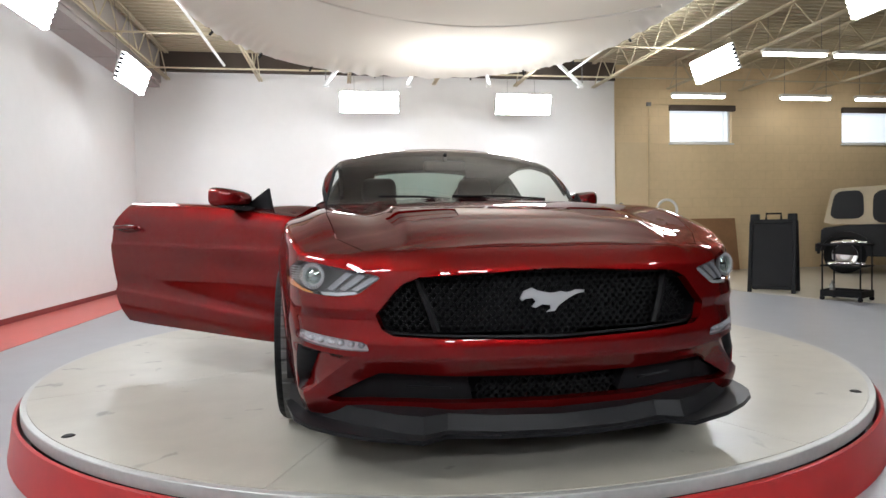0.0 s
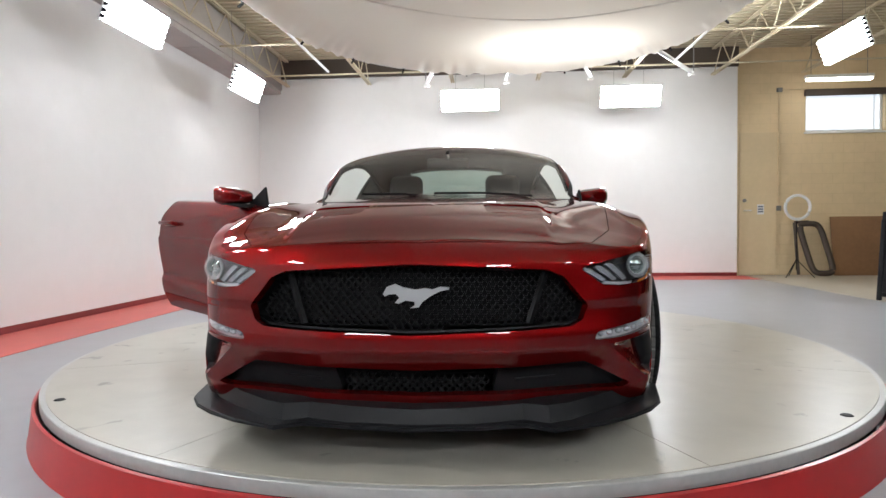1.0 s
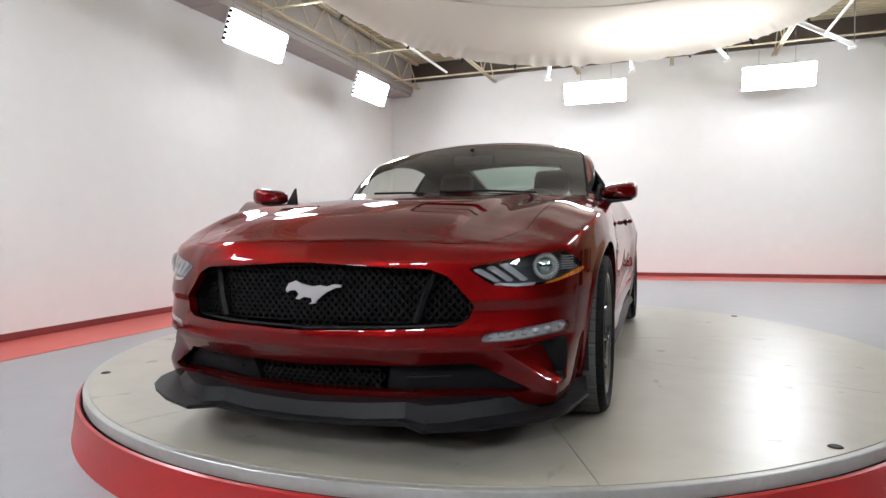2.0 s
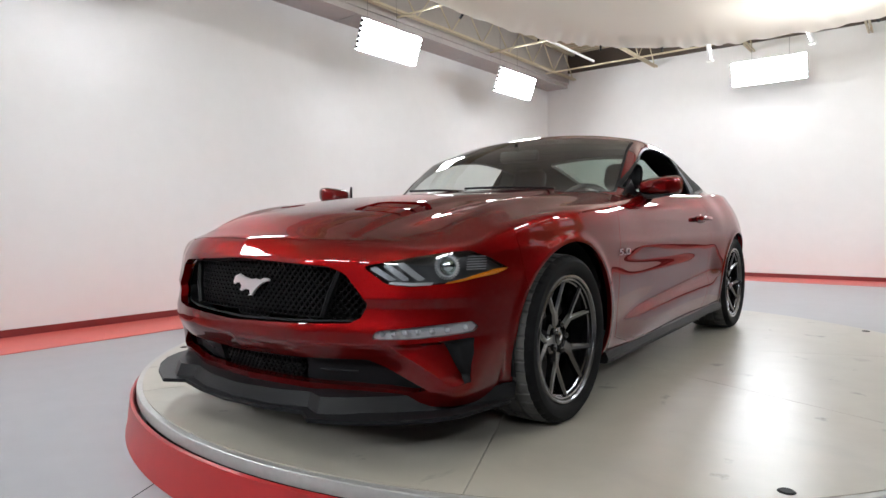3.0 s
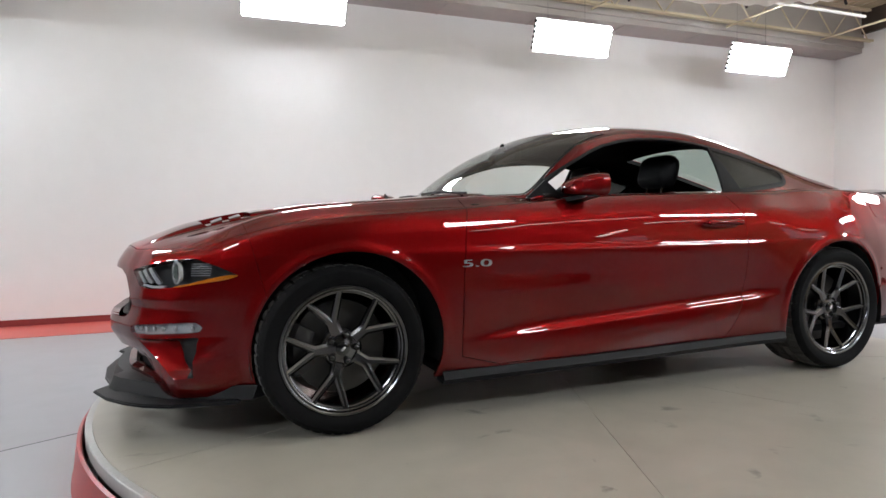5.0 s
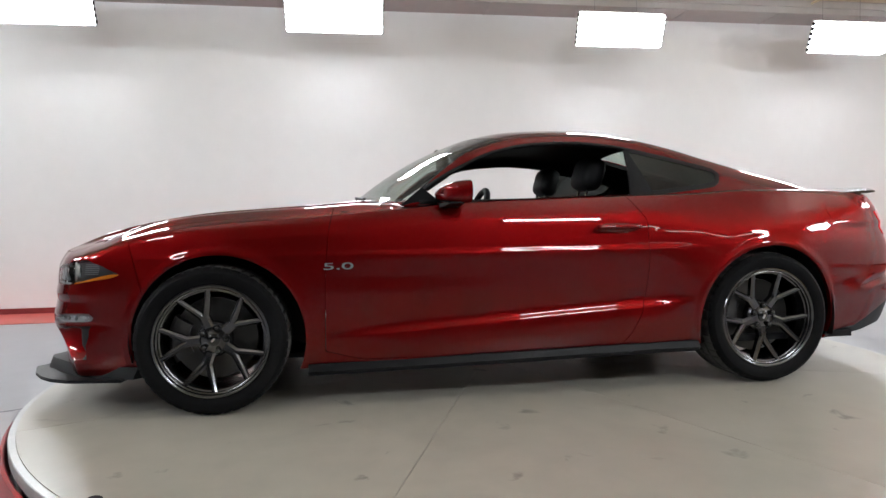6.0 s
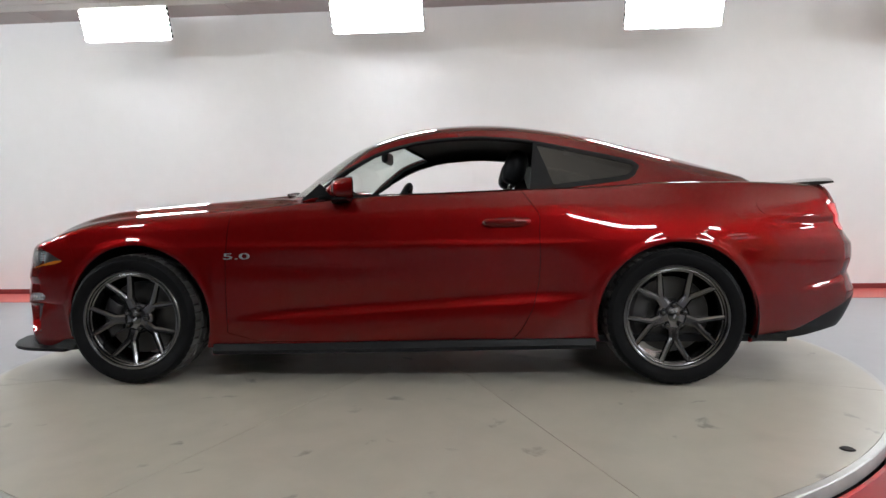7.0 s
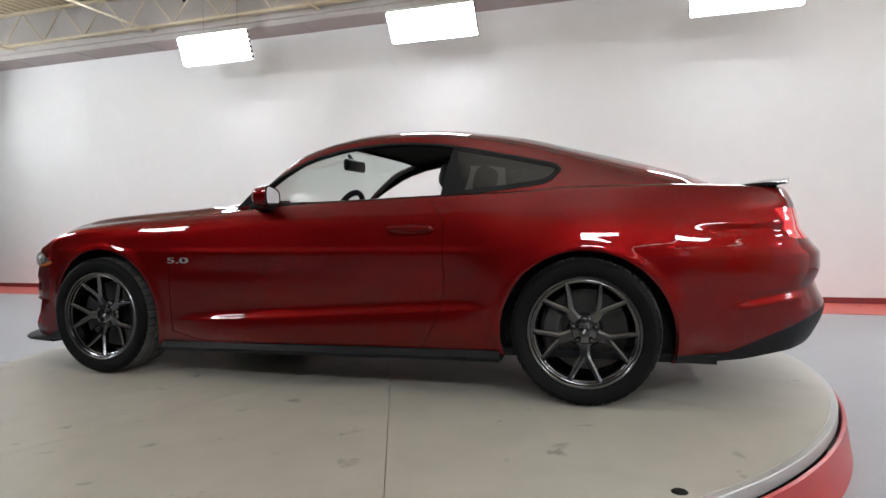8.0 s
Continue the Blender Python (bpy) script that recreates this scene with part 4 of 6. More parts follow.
DLO = soft_poly([(-0.455, 0.950), (-0.285, 1.062), (-0.075, 1.168), (0.128, 1.220), (0.393, 1.237), (0.626, 1.219), (0.825, 1.180), (1.05, 1.132), (1.228, 1.090), (1.175, 1.020), (1.06, 1.002), (0.728, 0.966), (0.30, 0.952), (-0.196, 0.948)], 1, 0.2)


def lite(s, grow=0.0):
    return np.where(s.A[:, 1] < 1.25, inside(Y(s), Z(s), DLO), 1.0) - grow


hole, cab = cab.cut(lite(cab))
ring_trim, cab = cab.cut(lite(cab, 0.012))
front_hole, hole = hole.cut(np.where(True, Y(hole) - 0.665 - 0.12 * (Z(hole) - 1.0), 0))
pillar, quarter = hole.cut(Y(hole) - 0.775 + 0.35 * (Z(hole) - 1.0))


def screen_line(s, m=0.0):
    return np.maximum.reduce([(1.018 - s.A[:, 1]) * 0.55, -0.765 - s.A[:, 0], s.A[:, 0] + 0.10]) - m


def rear_screen(s, m=0.0):
    return np.maximum.reduce([(1.34 - s.A[:, 1]) * 0.55, 0.98 - s.A[:, 0], s.A[:, 0] - 1.86]) - m


screen, cab = cab.cut(screen_line(cab))
backlite, cab = cab.cut(rear_screen(cab))
inner = cab.both().moved(-0.006).shell(0.024)
cab.both().shell(0.004).ob("roof", RED, car)
Skin(inner.V, inner.A, inner.T[:, ::-1]).ob("headlining", LEATHER, car, "dark cloth roof lining")
pane, pane_edge = screen.cut(screen_line(screen, -0.013))
wind = pane.both().moved(0.001).ob("windscreen", SCREEN, car, "clear curved windscreen")
wind.visible_shadow = False
pane_edge.both().moved(0.001).ob("windscreen_border", DARK, car, "black glass border")
back = backlite.both().moved(0.001).ob("rear_window", REARGLASS, car, "green-tinted sloping rear window")
back.visible_shadow = False
for s in (1, -1):
    for piece, nm, m_, d in ((ring_trim, "window_trim", BLACKPLASTIC, 0.003), (pillar, "door_pillar_cover", DARK, 0.001), (quarter, "quarter_window", TINT, 0.0)):
        q = piece if s > 0 else piece.flip()
        (q.moved(d).shell(0.012) if d else q).ob(nm, m_, car)
# dark frame line between the quarter glass and its edge
qf, _ = quarter.cut(-(lite(quarter, -0.012)))
for q in (qf, qf.flip()):
    q.moved(0.002).ob("quarter_window_seal", DARK, car)
# ---- doors ----
def door_handle(parent, s):
    bm = bmesh.new()
    add_box(bm, (0.920, 0.43, 0.792), (0.950, 0.655, 0.820), 0.012, None, 3)
    for v in bm.verts:
        v.co.x *= s
    ob = part("door_handle", bm, RED, parent, "body-coloured pull handle", 40)
    bm = bmesh.new()
    bmesh.ops.create_uvsphere(bm, u_segments=20, v_segments=10, radius=1, matrix=Matrix.Translation((s * 0.910, 0.54, 0.800)) @ Matrix.Diagonal((0.011, 0.118, 0.024, 1)))
    part("handle_recess", bm, RED, parent, "", 40)
    return ob


def door_mirror(parent, s):
    my = -0.255 if s > 0 else -0.375
    bm = bmesh.new()
    rows = []
    for i in range(13):
        f = i / 12
        # from the rear rim forward to the rounded nose of the housing
        yb, grow = my + 0.045 - 0.125 * f, (1 - f**3.2) ** 0.5 if f < 1 else 0.0
        ring_ = []
        for k in range(32):
            c, d = math.cos(k * math.tau / 32), math.sin(k * math.tau / 32)
            x, z = math.copysign(abs(c) ** 0.5, c), math.copysign(abs(d) ** 0.62, d)
            taper = 1 + 0.16 * x
            ring_.append(bm.verts.new((s * (0.908 + 0.100 * x * max(grow, 0.02) - 0.012 * f), yb + 0.018 * x, 0.979 + 0.049 * z * taper * max(grow, 0.02) + 0.004 * x - 0.006 * f)))
        rows.append(ring_)
    for i in range(12):
        for k in range(32):
            bm.faces.new((rows[i][k], rows[i][(k + 1) % 32], rows[i + 1][(k + 1) % 32], rows[i + 1][k]))
    bm.faces.new(rows[-1])
    shell = part("mirror", bm, RED, parent, "body-coloured mirror housing", 50)
    for name, material, k_, back in (("mirror_bezel", BLACKPLASTIC, 0.985, 0.043), ("mirror_glass", MIRRORGLASS, 0.86, 0.047)):
        bm = bmesh.new()
        poly = []
        for k in range(32):
            c, d = math.cos(k * math.tau / 32), math.sin(k * math.tau / 32)
            x, z = math.copysign(abs(c) ** 0.5, c), math.copysign(abs(d) ** 0.62, d)
            poly.append((0.908 + 0.100 * x * k_, 0.979 + 0.049 * z * (1 + 0.16 * x) * k_ + 0.004 * x, 0.018 * x))
        lo = [bm.verts.new((s * x, my + back - 0.006 + e, z)) for x, z, e in poly]
        hi = [bm.verts.new((s * x, my + back + e, z)) for x, z, e in poly]
        bm.faces.new(lo)
        bm.faces.new(hi[::-1])
        for k in range(32):
            bm.faces.new((lo[k], hi[k], hi[(k + 1) % 32], lo[(k + 1) % 32]))
        part(name, bm, material, shell)
    bm = bmesh.new()
    cols_ = []
    for i in range(9):
        f = i / 8
        x = 0.775 + 0.205 * f
        zt = 0.930 + 0.004 * f
        cols_.append([bm.verts.new(p) for p in ((s * x, my - 0.075 + 0.03 * f, zt), (s * x, my + 0.035, zt + 0.002), (s * x, my + 0.025, zt - 0.03 + 0.022 * f), (s * x, my - 0.09 + 0.045 * f, zt - 0.034 + 0.024 * f))])
    for i in range(8):
        for k in range(4):
            bm.faces.new((cols_[i][k], cols_[i][(k + 1) % 4], cols_[i + 1][(k + 1) % 4], cols_[i + 1][k]))
    bm.faces.new(cols_[0])
    bm.faces.new(cols_[-1][::-1])
    part("mirror_foot", bm, BLACKPLASTIC, shell, "", 30)


def door_inner(parent, s):
    bm = bmesh.new()
    add_box(bm, (0.80, -0.80, 0.27), (0.855, 0.63, 0.90), 0.03, None, 3)
    add_box(bm, (0.74, -0.2, 0.60), (0.81, 0.5, 0.66), 0.02, None)
    for v in bm.verts:
        v.co.x *= s
    part("door_lining", bm, LEATHER, parent, "black door lining with an armrest", 40)
    bm = bmesh.new()
    add_box(bm, (0.815, -0.42, 0.905), (0.83, 0.63, 0.925), 0.004)
    for v in bm.verts:
        v.co.x *= s
    part("window_seal", bm, BLACKPLASTIC, parent)


def make_door(s):
    sk = door_skin if s > 0 else door_skin.flip()
    ob = sk.shell(0.035).ob("door", RED, car, "long door, closed, window down" if s > 0 else "long door standing wide open, window down")
    door_handle(ob, s)
    door_mirror(ob, s)
    door_inner(ob, s)
    bm = bmesh.new()
    pts = [(-0.50, 0.925), (-0.30, 0.930), (-0.40, 1.01)] if s > 0 else [(-0.58, 0.915), (-0.36, 0.930), (-0.55, 1.03)]
    add_prism(bm, [(y, z) for y, z in pts], 0.012, Matrix(((0, 0, s, s * 0.795), (1, 0, 0, 0), (0, 1, 0, 0), (0, 0, 0, 1))))
    part("sail_panel", bm, BLACKPLASTIC, ob)
    return ob


make_door(1)
open_door = make_door(-1)
hinge = Matrix.Translation((-0.885, -0.86, 0)) @ Matrix.Rotation(radians(50), 4, "Z") @ Matrix.Rotation(radians(1.6), 4, "X") @ Matrix.Translation((0.885, 0.86, 0))
open_door.matrix_basis = hinge @ open_door.matrix_basis

# ---- wheels ----
def wheel_meshes():
    out = {}

    def keep(key, bm, material, smooth=35):
        bmesh.ops.recalc_face_normals(bm, faces=bm.faces)
        me = bpy.data.meshes.new(key)
        bm.to_mesh(me)
        bm.free()
        me.shade_smooth()
        me.set_sharp_from_angle(angle=radians(smooth))
        me.materials.append(material)
        out[key] = me

    # rim barrel with a lip
    bm = bmesh.new()
    add_lathe(bm, [(0.2510, 0.0), (0.2560, -0.005), (0.2565, -0.02), (0.246, -0.03), (0.232, -0.07), (0.226, -0.16), (0.228, -0.26), (0.221, -0.26), (0.217, -0.16), (0.219, -0.05), (0.221, -0.026), (0.2265, -0.022), (0.2285, -0.010), (0.2330, -0.0075), (0.2380, -0.009), (0.2400, -0.003), (0.2450, 0.0005)], 96)
    keep("wheel", bm, RIM)
    # one arm of a fork; two arms and five forks make the wheel's face
    for key, s in (("spoke_a", -1), ("spoke_b", 1)):
        bm = bmesh.new()
        rows = []
        for i in range(11):
            f = i / 10
            off, up_ = 0.006 + 0.068 * max(0.0, f - 0.30) / 0.70, 0.058 + 0.174 * f
            r, a = math.hypot(off, up_), math.pi / 2 + s * math.atan2(off, up_)
            half = 0.0185 - 0.0075 * f
            face = -0.046 + 0.036 * f**1.5
            deep = face - 0.036 + 0.012 * f
            c = Vector((0, math.cos(a) * r, math.sin(a) * r))
            tn = Vector((0, -math.sin(a), math.cos(a)))
            rows.append([bm.verts.new(c + tn * o + Vector((h, 0, 0))) for o, h in ((-half * 1.1, deep), (-half, face - 0.007), (-half * 0.38, face), (half * 0.38, face), (half, face - 0.007), (half * 1.1, deep))])
        for i in range(10):
            for j in range(6):
                bm.faces.new((rows[i][j], rows[i][(j + 1) % 6], rows[i + 1][(j + 1) % 6], rows[i + 1][j]))
        bm.faces.new(rows[0])
        bm.faces.new(rows[-1][::-1])
        keep(key, bm, RIM, 25)
    bm = bmesh.new()
    add_lathe(bm, [(0.001, -0.050), (0.030, -0.050), (0.036, -0.054), (0.070, -0.054), (0.078, -0.062), (0.080, -0.10), (0.001, -0.10)], 40, None, False)
    keep("hub", bm, RIM)
    # tyre
    bm = bmesh.new()
    prof = [(0.246, -0.012), (0.262, 0.000), (0.285, 0.010), (0.305, 0.009), (0.320, -0.002), (0.3285, -0.018), (0.3320, -0.040), (0.3330, -0.072), (0.3255, -0.074), (0.3255, -0.086), (0.3335, -0.088), (0.3335, -0.128), (0.3255, -0.130), (0.3255, -0.144), (0.3335, -0.146), (0.3335, -0.184), (0.3255, -0.186), (0.3255, -0.198), (0.3330, -0.200), (0.3320, -0.232), (0.3285, -0.254), (0.320, -0.270), (0.285, -0.282), (0.250, -0.262)]
    n = 432

    def hoop(rows):
        bm_, rings = bmesh.new(), []
        for k in range(n):
            t = k * math.tau / n
            rg = []
            for r, h in rows:
                if k % 9 < 2 and r > 0.3280 and (h > -0.073 or h < -0.199 or (k % 18 < 2 and r > 0.33)):
                    r -= 0.007 if r > 0.331 else 0.003
                skew = 0.05 * (h + 0.135)
                rg.append(bm_.verts.new((h, r * math.cos(t + skew), r * math.sin(t + skew))))
            rings.append(rg)
        for k in range(n):
            p, q = rings[k], rings[(k + 1) % n]
            for i in range(len(rows) - 1):
                bm_.faces.new((p[i], p[i + 1], q[i + 1], q[i]))
        return bm_

    keep("tread", hoop(prof[5:21]), TREAD, 30)
    bm.free()
    bm = hoop(prof[:6])
    add_lathe(bm, [(r, h) for r, h in prof[20:]], 96)
    keep("tyre", bm, RUBBER, 30)
    bm = bmesh.new()
    add_lathe(bm, [(0.06, -0.115), (0.185, -0.115), (0.187, -0.12), (0.187, -0.142), (0.06, -0.142)], 64)
    keep("brake_disc", bm, DISCIRON)
    bm = bmesh.new()
    cols = []
    for k in range(13):
        t = radians(148 + 64 * k / 12)
        cols.append([bm.verts.new((h, r * math.cos(t), r * math.sin(t))) for r, h in ((0.115, -0.165), (0.115, -0.10), (0.135, -0.088), (0.185, -0.09), (0.203, -0.105), (0.203, -0.165))])
    for k in range(12):
        for i in range(6):
            bm.faces.new((cols[k][i], cols[k][(i + 1) % 6], cols[k + 1][(i + 1) % 6], cols[k + 1][i]))
    bm.faces.new(cols[0])
    bm.faces.new(cols[-1][::-1])
    keep("brake_caliper", bm, CALIPER)
    bm = bmesh.new()
    add_lathe(bm, [(0.001, -0.040), (0.020, -0.041), (0.027, -0.045), (0.028, -0.056), (0.001, -0.056)], 28, None, False)
    keep("centre_cap", bm, GLOSSBLACK)
    bm = bmesh.new()
    add_lathe(bm, [(0.001, -0.034), (0.007, -0.035), (0.0125, -0.040), (0.0140, -0.046), (0.0140, -0.066), (0.001, -0.066)], 14, Matrix.Translation((0, 0.0545, 0)), False)
    keep("wheel_nut", bm, GLOSSBLACK, 40)
    bm = bmesh.new()
    add_box(bm, (-0.0395, -0.010, -0.004), (-0.038, 0.010, 0.004), 0.001, Matrix.Rotation(radians(25), 4, "X"))
    keep("cap_mark", bm, SILVER)
    return out


WM = wheel_meshes()


def put_wheel(m, phase):
    hub = new("wheel", WM["wheel"])
    hub.parent = car
    hub.matrix_basis = m @ Matrix.Rotation(radians(phase), 4, "X")
    tagged(hub, "dark metallic alloy wheel with five forked spokes")
    for key in ("tyre", "tread", "brake_disc", "hub", "centre_cap", "cap_mark"):
        o = new(key, WM[key])
        o.parent = hub
    c = new("brake_caliper", WM["brake_caliper"])
    c.parent = hub
    c.matrix_basis = Matrix.Rotation(radians(-phase), 4, "X")
    for k in range(5):
        o = new("wheel_nut", WM["wheel_nut"])
        o.parent = hub
        o.matrix_basis = Matrix.Rotation(math.tau * (k + 0.5) / 5 + radians(90), 4, "X")
        for key in ("spoke_a", "spoke_b"):
            o = new("spoke", WM[key])
            o.parent = hub
            o.matrix_basis = Matrix.Rotation(math.tau * k / 5, 4, "X")


WX = 0.925
put_wheel(Matrix.Translation((WX, -1.357, 0.333)), 20)
put_wheel(Matrix.Translation((WX + 0.004, 1.347, 0.333)), 36)
flipz = Matrix.Rotation(math.pi, 4, "Z")
put_wheel(Matrix.Translation((-WX, -1.357, 0.333)) @ flipz, 10)
put_wheel(Matrix.Translation((-WX - 0.004, 1.347, 0.333)) @ flipz, 30)

# wheel housings and underside
for s in (1, -1):
    for cy, cz, cr, lip_x in ((-1.325, 0.338, 0.386, 0.885), (1.352, 0.318, 0.392, 0.90)):
        bm = bmesh.new()
        cols = []
        for k in range(33):
            t = radians(-14 + 208 * k / 32)
            cols.append([bm.verts.new((s * x, cy + r * math.cos(t), cz + r * math.sin(t))) for x, r in ((lip_x, cr), (0.60, cr + 0.01), (0.58, 0.02))])
        for k in range(32):
            for i in range(2):
                bm.faces.new((cols[k][i], cols[k][i + 1], cols[k + 1][i + 1], cols[k + 1][i]))
        part("wheel_housing", bm, BLACKPLASTIC, car, "", 30)
und = bmesh.new()
add_box(und, (-0.56, -2.05, 0.165), (0.56, 1.60, 0.20), 0.01)
add_box(und, (-0.84, -0.92, 0.165), (0.84, 0.95, 0.20), 0.01)
part("underbody", und, DARK, car)
for s in (1, -1):
    bm = bmesh.new()
    rows = []
    for k in range(25):
        f = k / 24
        y = -0.945 + 1.91 * f
        z = 0.185 + 0.028 * f
        out = 0.90 + 0.012 * math.sin(math.pi * f) + 0.02 * max(0, 1 - (1 - f) * 9)
        rows.append([bm.verts.new((s * x, y, zz)) for x, zz in ((out - 0.05, z + 0.03), (out, z + 0.018), (out + 0.012, z - 0.012), (out + 0.004, z - 0.032), (out - 0.08, z - 0.03))])
    for k in range(24):
        for i in range(5):
            bm.faces.new((rows[k][i], rows[k][(i + 1) % 5], rows[k + 1][(i + 1) % 5], rows[k + 1][i]))
    bm.faces.new(rows[0])
    bm.faces.new(rows[-1][::-1])
    part("side_skirt", bm, BLACKPLASTIC, car, "matt black sill extension", 30)

# ---- front splitter ----
SPLIT = [(0, -2.285), (0.20, -2.268), (0.365, -2.224), (0.445, -2.280), (0.60, -2.215), (0.715, -2.145), (0.79, -2.075), (0.842, -1.99), (0.852, -1.94), (0.890, -1.745)]
half = SPLIT + [(0.70, -1.72), (0.0, -1.80)]
bm = bmesh.new()
outline = [(x, y) for x, y in half] + [(-x, y) for x, y in half[::-1] if x > 0]
add_prism(bm, outline, 0.014, Matrix.Translation((0, 0, 0.150)), 0.004)
for v in bm.verts:
    v.co.z += 0.014 * max(0, abs(v.co.x) - 0.46) / 0.46
part("splitter_blade", bm, BLACKPLASTIC, car, "matt black front splitter", 30)
bm = bmesh.new()
cols = []
wallpts = [(0, -2.254), (0.20, -2.240), (0.355, -2.200), (0.435, -2.228), (0.51, -2.195), (0.645, -2.085), (0.745, -1.99), (0.805, -1.90), (0.85, -1.79), (0.880, -1.70)]
allp = [(-x, y) for x, y in wallpts[::-1] if x > 0] + wallpts
for x, y in allp:
    k = abs(x)
    lift = 0.014 * max(0, k - 0.46) / 0.46
    topz = 0.206 + 0.016 * min(1, k / 0.7)
    cols.append([bm.verts.new((x, y, 0.160 + lift)), bm.verts.new((x * 0.99, y + 0.022, topz)), bm.verts.new((x * 0.90, y + 0.11, topz + 0.008)), bm.verts.new((x * 0.90, y + 0.11, 0.160 + lift))])
for k in range(len(cols) - 1):
    for i in range(4):
        bm.faces.new((cols[k][i], cols[k][(i + 1) % 4], cols[k + 1][(i + 1) % 4], cols[k + 1][i]))
bm.faces.new(cols[0])
bm.faces.new(cols[-1][::-1])
part("splitter_riser", bm, BLACKPLASTIC, car, "", 25)

# ---- grille, honeycomb mesh, lower intake ----
def front_y(s):
    """Depth of the nose over its width, from a piece cut out of it."""
    def at(x, z):
        d = (np.abs(s.V[:, 0] - abs(x)) * 1.0) ** 2 + (s.V[:, 2] - z) ** 2
        return float(s.V[np.argmin(d), 1])
    return at


def honeycomb(hole, poly, cell, recess, wall, name, parent, reach=9.0):
    at = front_y(hole)
    bm = bmesh.new()
    dx, dz = cell, cell * 0.56
    xs_ = np.arange(-0.62, 0.62, dx)
    lo, hi = min(p[1] for p in poly), max(p[1] for p in poly)
    row = 0
    z = lo - dz
    while z < hi + dz:
        for x in xs_ + (dx / 2 if row % 2 else 0):
            if inside(np.array([x]), np.array([z]), poly)[0] < -0.013 and abs(x) < reach:
                y = at(x, z) + recess
                ringo, ringi, deep = [], [], []
                for k in range(6):
                    t = radians(60 * k)
                    cx, cz = math.cos(t) * dx * 0.60, math.sin(t) * dz * 1.08
                    ringo.append(bm.verts.new((x + cx, y, z + cz)))
                    ringi.append(bm.verts.new((x + cx * wall, y, z + cz * wall)))
                    deep.append(bm.verts.new((x + cx * wall * 0.9, y + 0.022, z + cz * wall * 0.9)))
                for k in range(6):
                    j = (k + 1) % 6
                    bm.faces.new((ringo[k], ringo[j], ringi[j], ringi[k]))
                    bm.faces.new((ringi[k], ringi[j], deep[j], deep[k]))
        z += dz
        row += 1
    return part(name, bm, MESHBLACK, parent, "black honeycomb mesh")


g_rim, _ = grille_hole.cut(-inside(X(grille_hole), Z(grille_hole), GRILLE) - 0.007)
frame_skin = g_rim.both()
frame_skin = Skin(frame_skin.V + np.array([0, 0.045, 0]), frame_skin.A, frame_skin.T)
grille = frame_skin.shell(0.07).ob("grille_surround", MESHBLACK, car, "black grille frame")
gb = grille_hole.both()
Skin(gb.V + np.array([0, 0.14, 0]), gb.A, gb.T).ob("grille_backing", DARK, grille)
honeycomb(grille_hole, GRILLE, 0.027, 0.085, 0.74, "grille_mesh", grille)
gat = front_y(grille_hole)
for s in (1, -1):
    bm = bmesh.new()
    x0, z0_, x1, z1_ = 0.43, 0.635, 0.375, 0.470
    add_tube(bm, [(s * x0, gat(x0, z0_) + 0.062, z0_), (s * (x0 + x1) / 2, gat(0.4, 0.55) + 0.058, (z0_ + z1_) / 2), (s * x1, gat(x1, z1_) + 0.062, z1_)], 0.013, 6)
    part("grille_strut", bm, MESHBLACK, grille, "", 50)
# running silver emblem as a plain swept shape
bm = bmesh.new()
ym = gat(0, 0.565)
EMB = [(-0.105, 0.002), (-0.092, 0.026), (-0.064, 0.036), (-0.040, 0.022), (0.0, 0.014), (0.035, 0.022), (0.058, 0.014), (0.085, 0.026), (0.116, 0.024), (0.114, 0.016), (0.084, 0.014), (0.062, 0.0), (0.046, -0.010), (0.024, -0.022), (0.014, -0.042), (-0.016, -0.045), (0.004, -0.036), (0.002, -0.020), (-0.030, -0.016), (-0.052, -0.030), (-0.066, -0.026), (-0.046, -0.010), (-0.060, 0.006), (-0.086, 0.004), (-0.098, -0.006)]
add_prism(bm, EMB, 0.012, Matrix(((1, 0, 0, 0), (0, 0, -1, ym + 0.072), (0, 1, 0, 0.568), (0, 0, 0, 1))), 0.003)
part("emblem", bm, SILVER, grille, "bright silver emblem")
ib = intake_hole.both()
ipanel, icentre = intake_hole.cut(0.262 - X(intake_hole) + 0.25 * (Z(intake_hole) - 0.26))
lower = Skin(ib.V + np.array([0, 0.14, 0]), ib.A, ib.T).ob("lower_intake", DARK, car, "black lower intake with honeycomb mesh")
for q in (ipanel, ipanel.flip()):
    Skin(q.V + np.array([0, 0.055, 0]), q.A, q.T).shell(0.05).ob("intake_panel", BLACKPLASTIC, lower, "matt black bumper insert")
honeycomb(intake_hole, [(-0.262, 0.312), (0.262, 0.312), (0.235, 0.212), (-0.235, 0.212)], 0.027, 0.065, 0.74, "intake_mesh", lower)
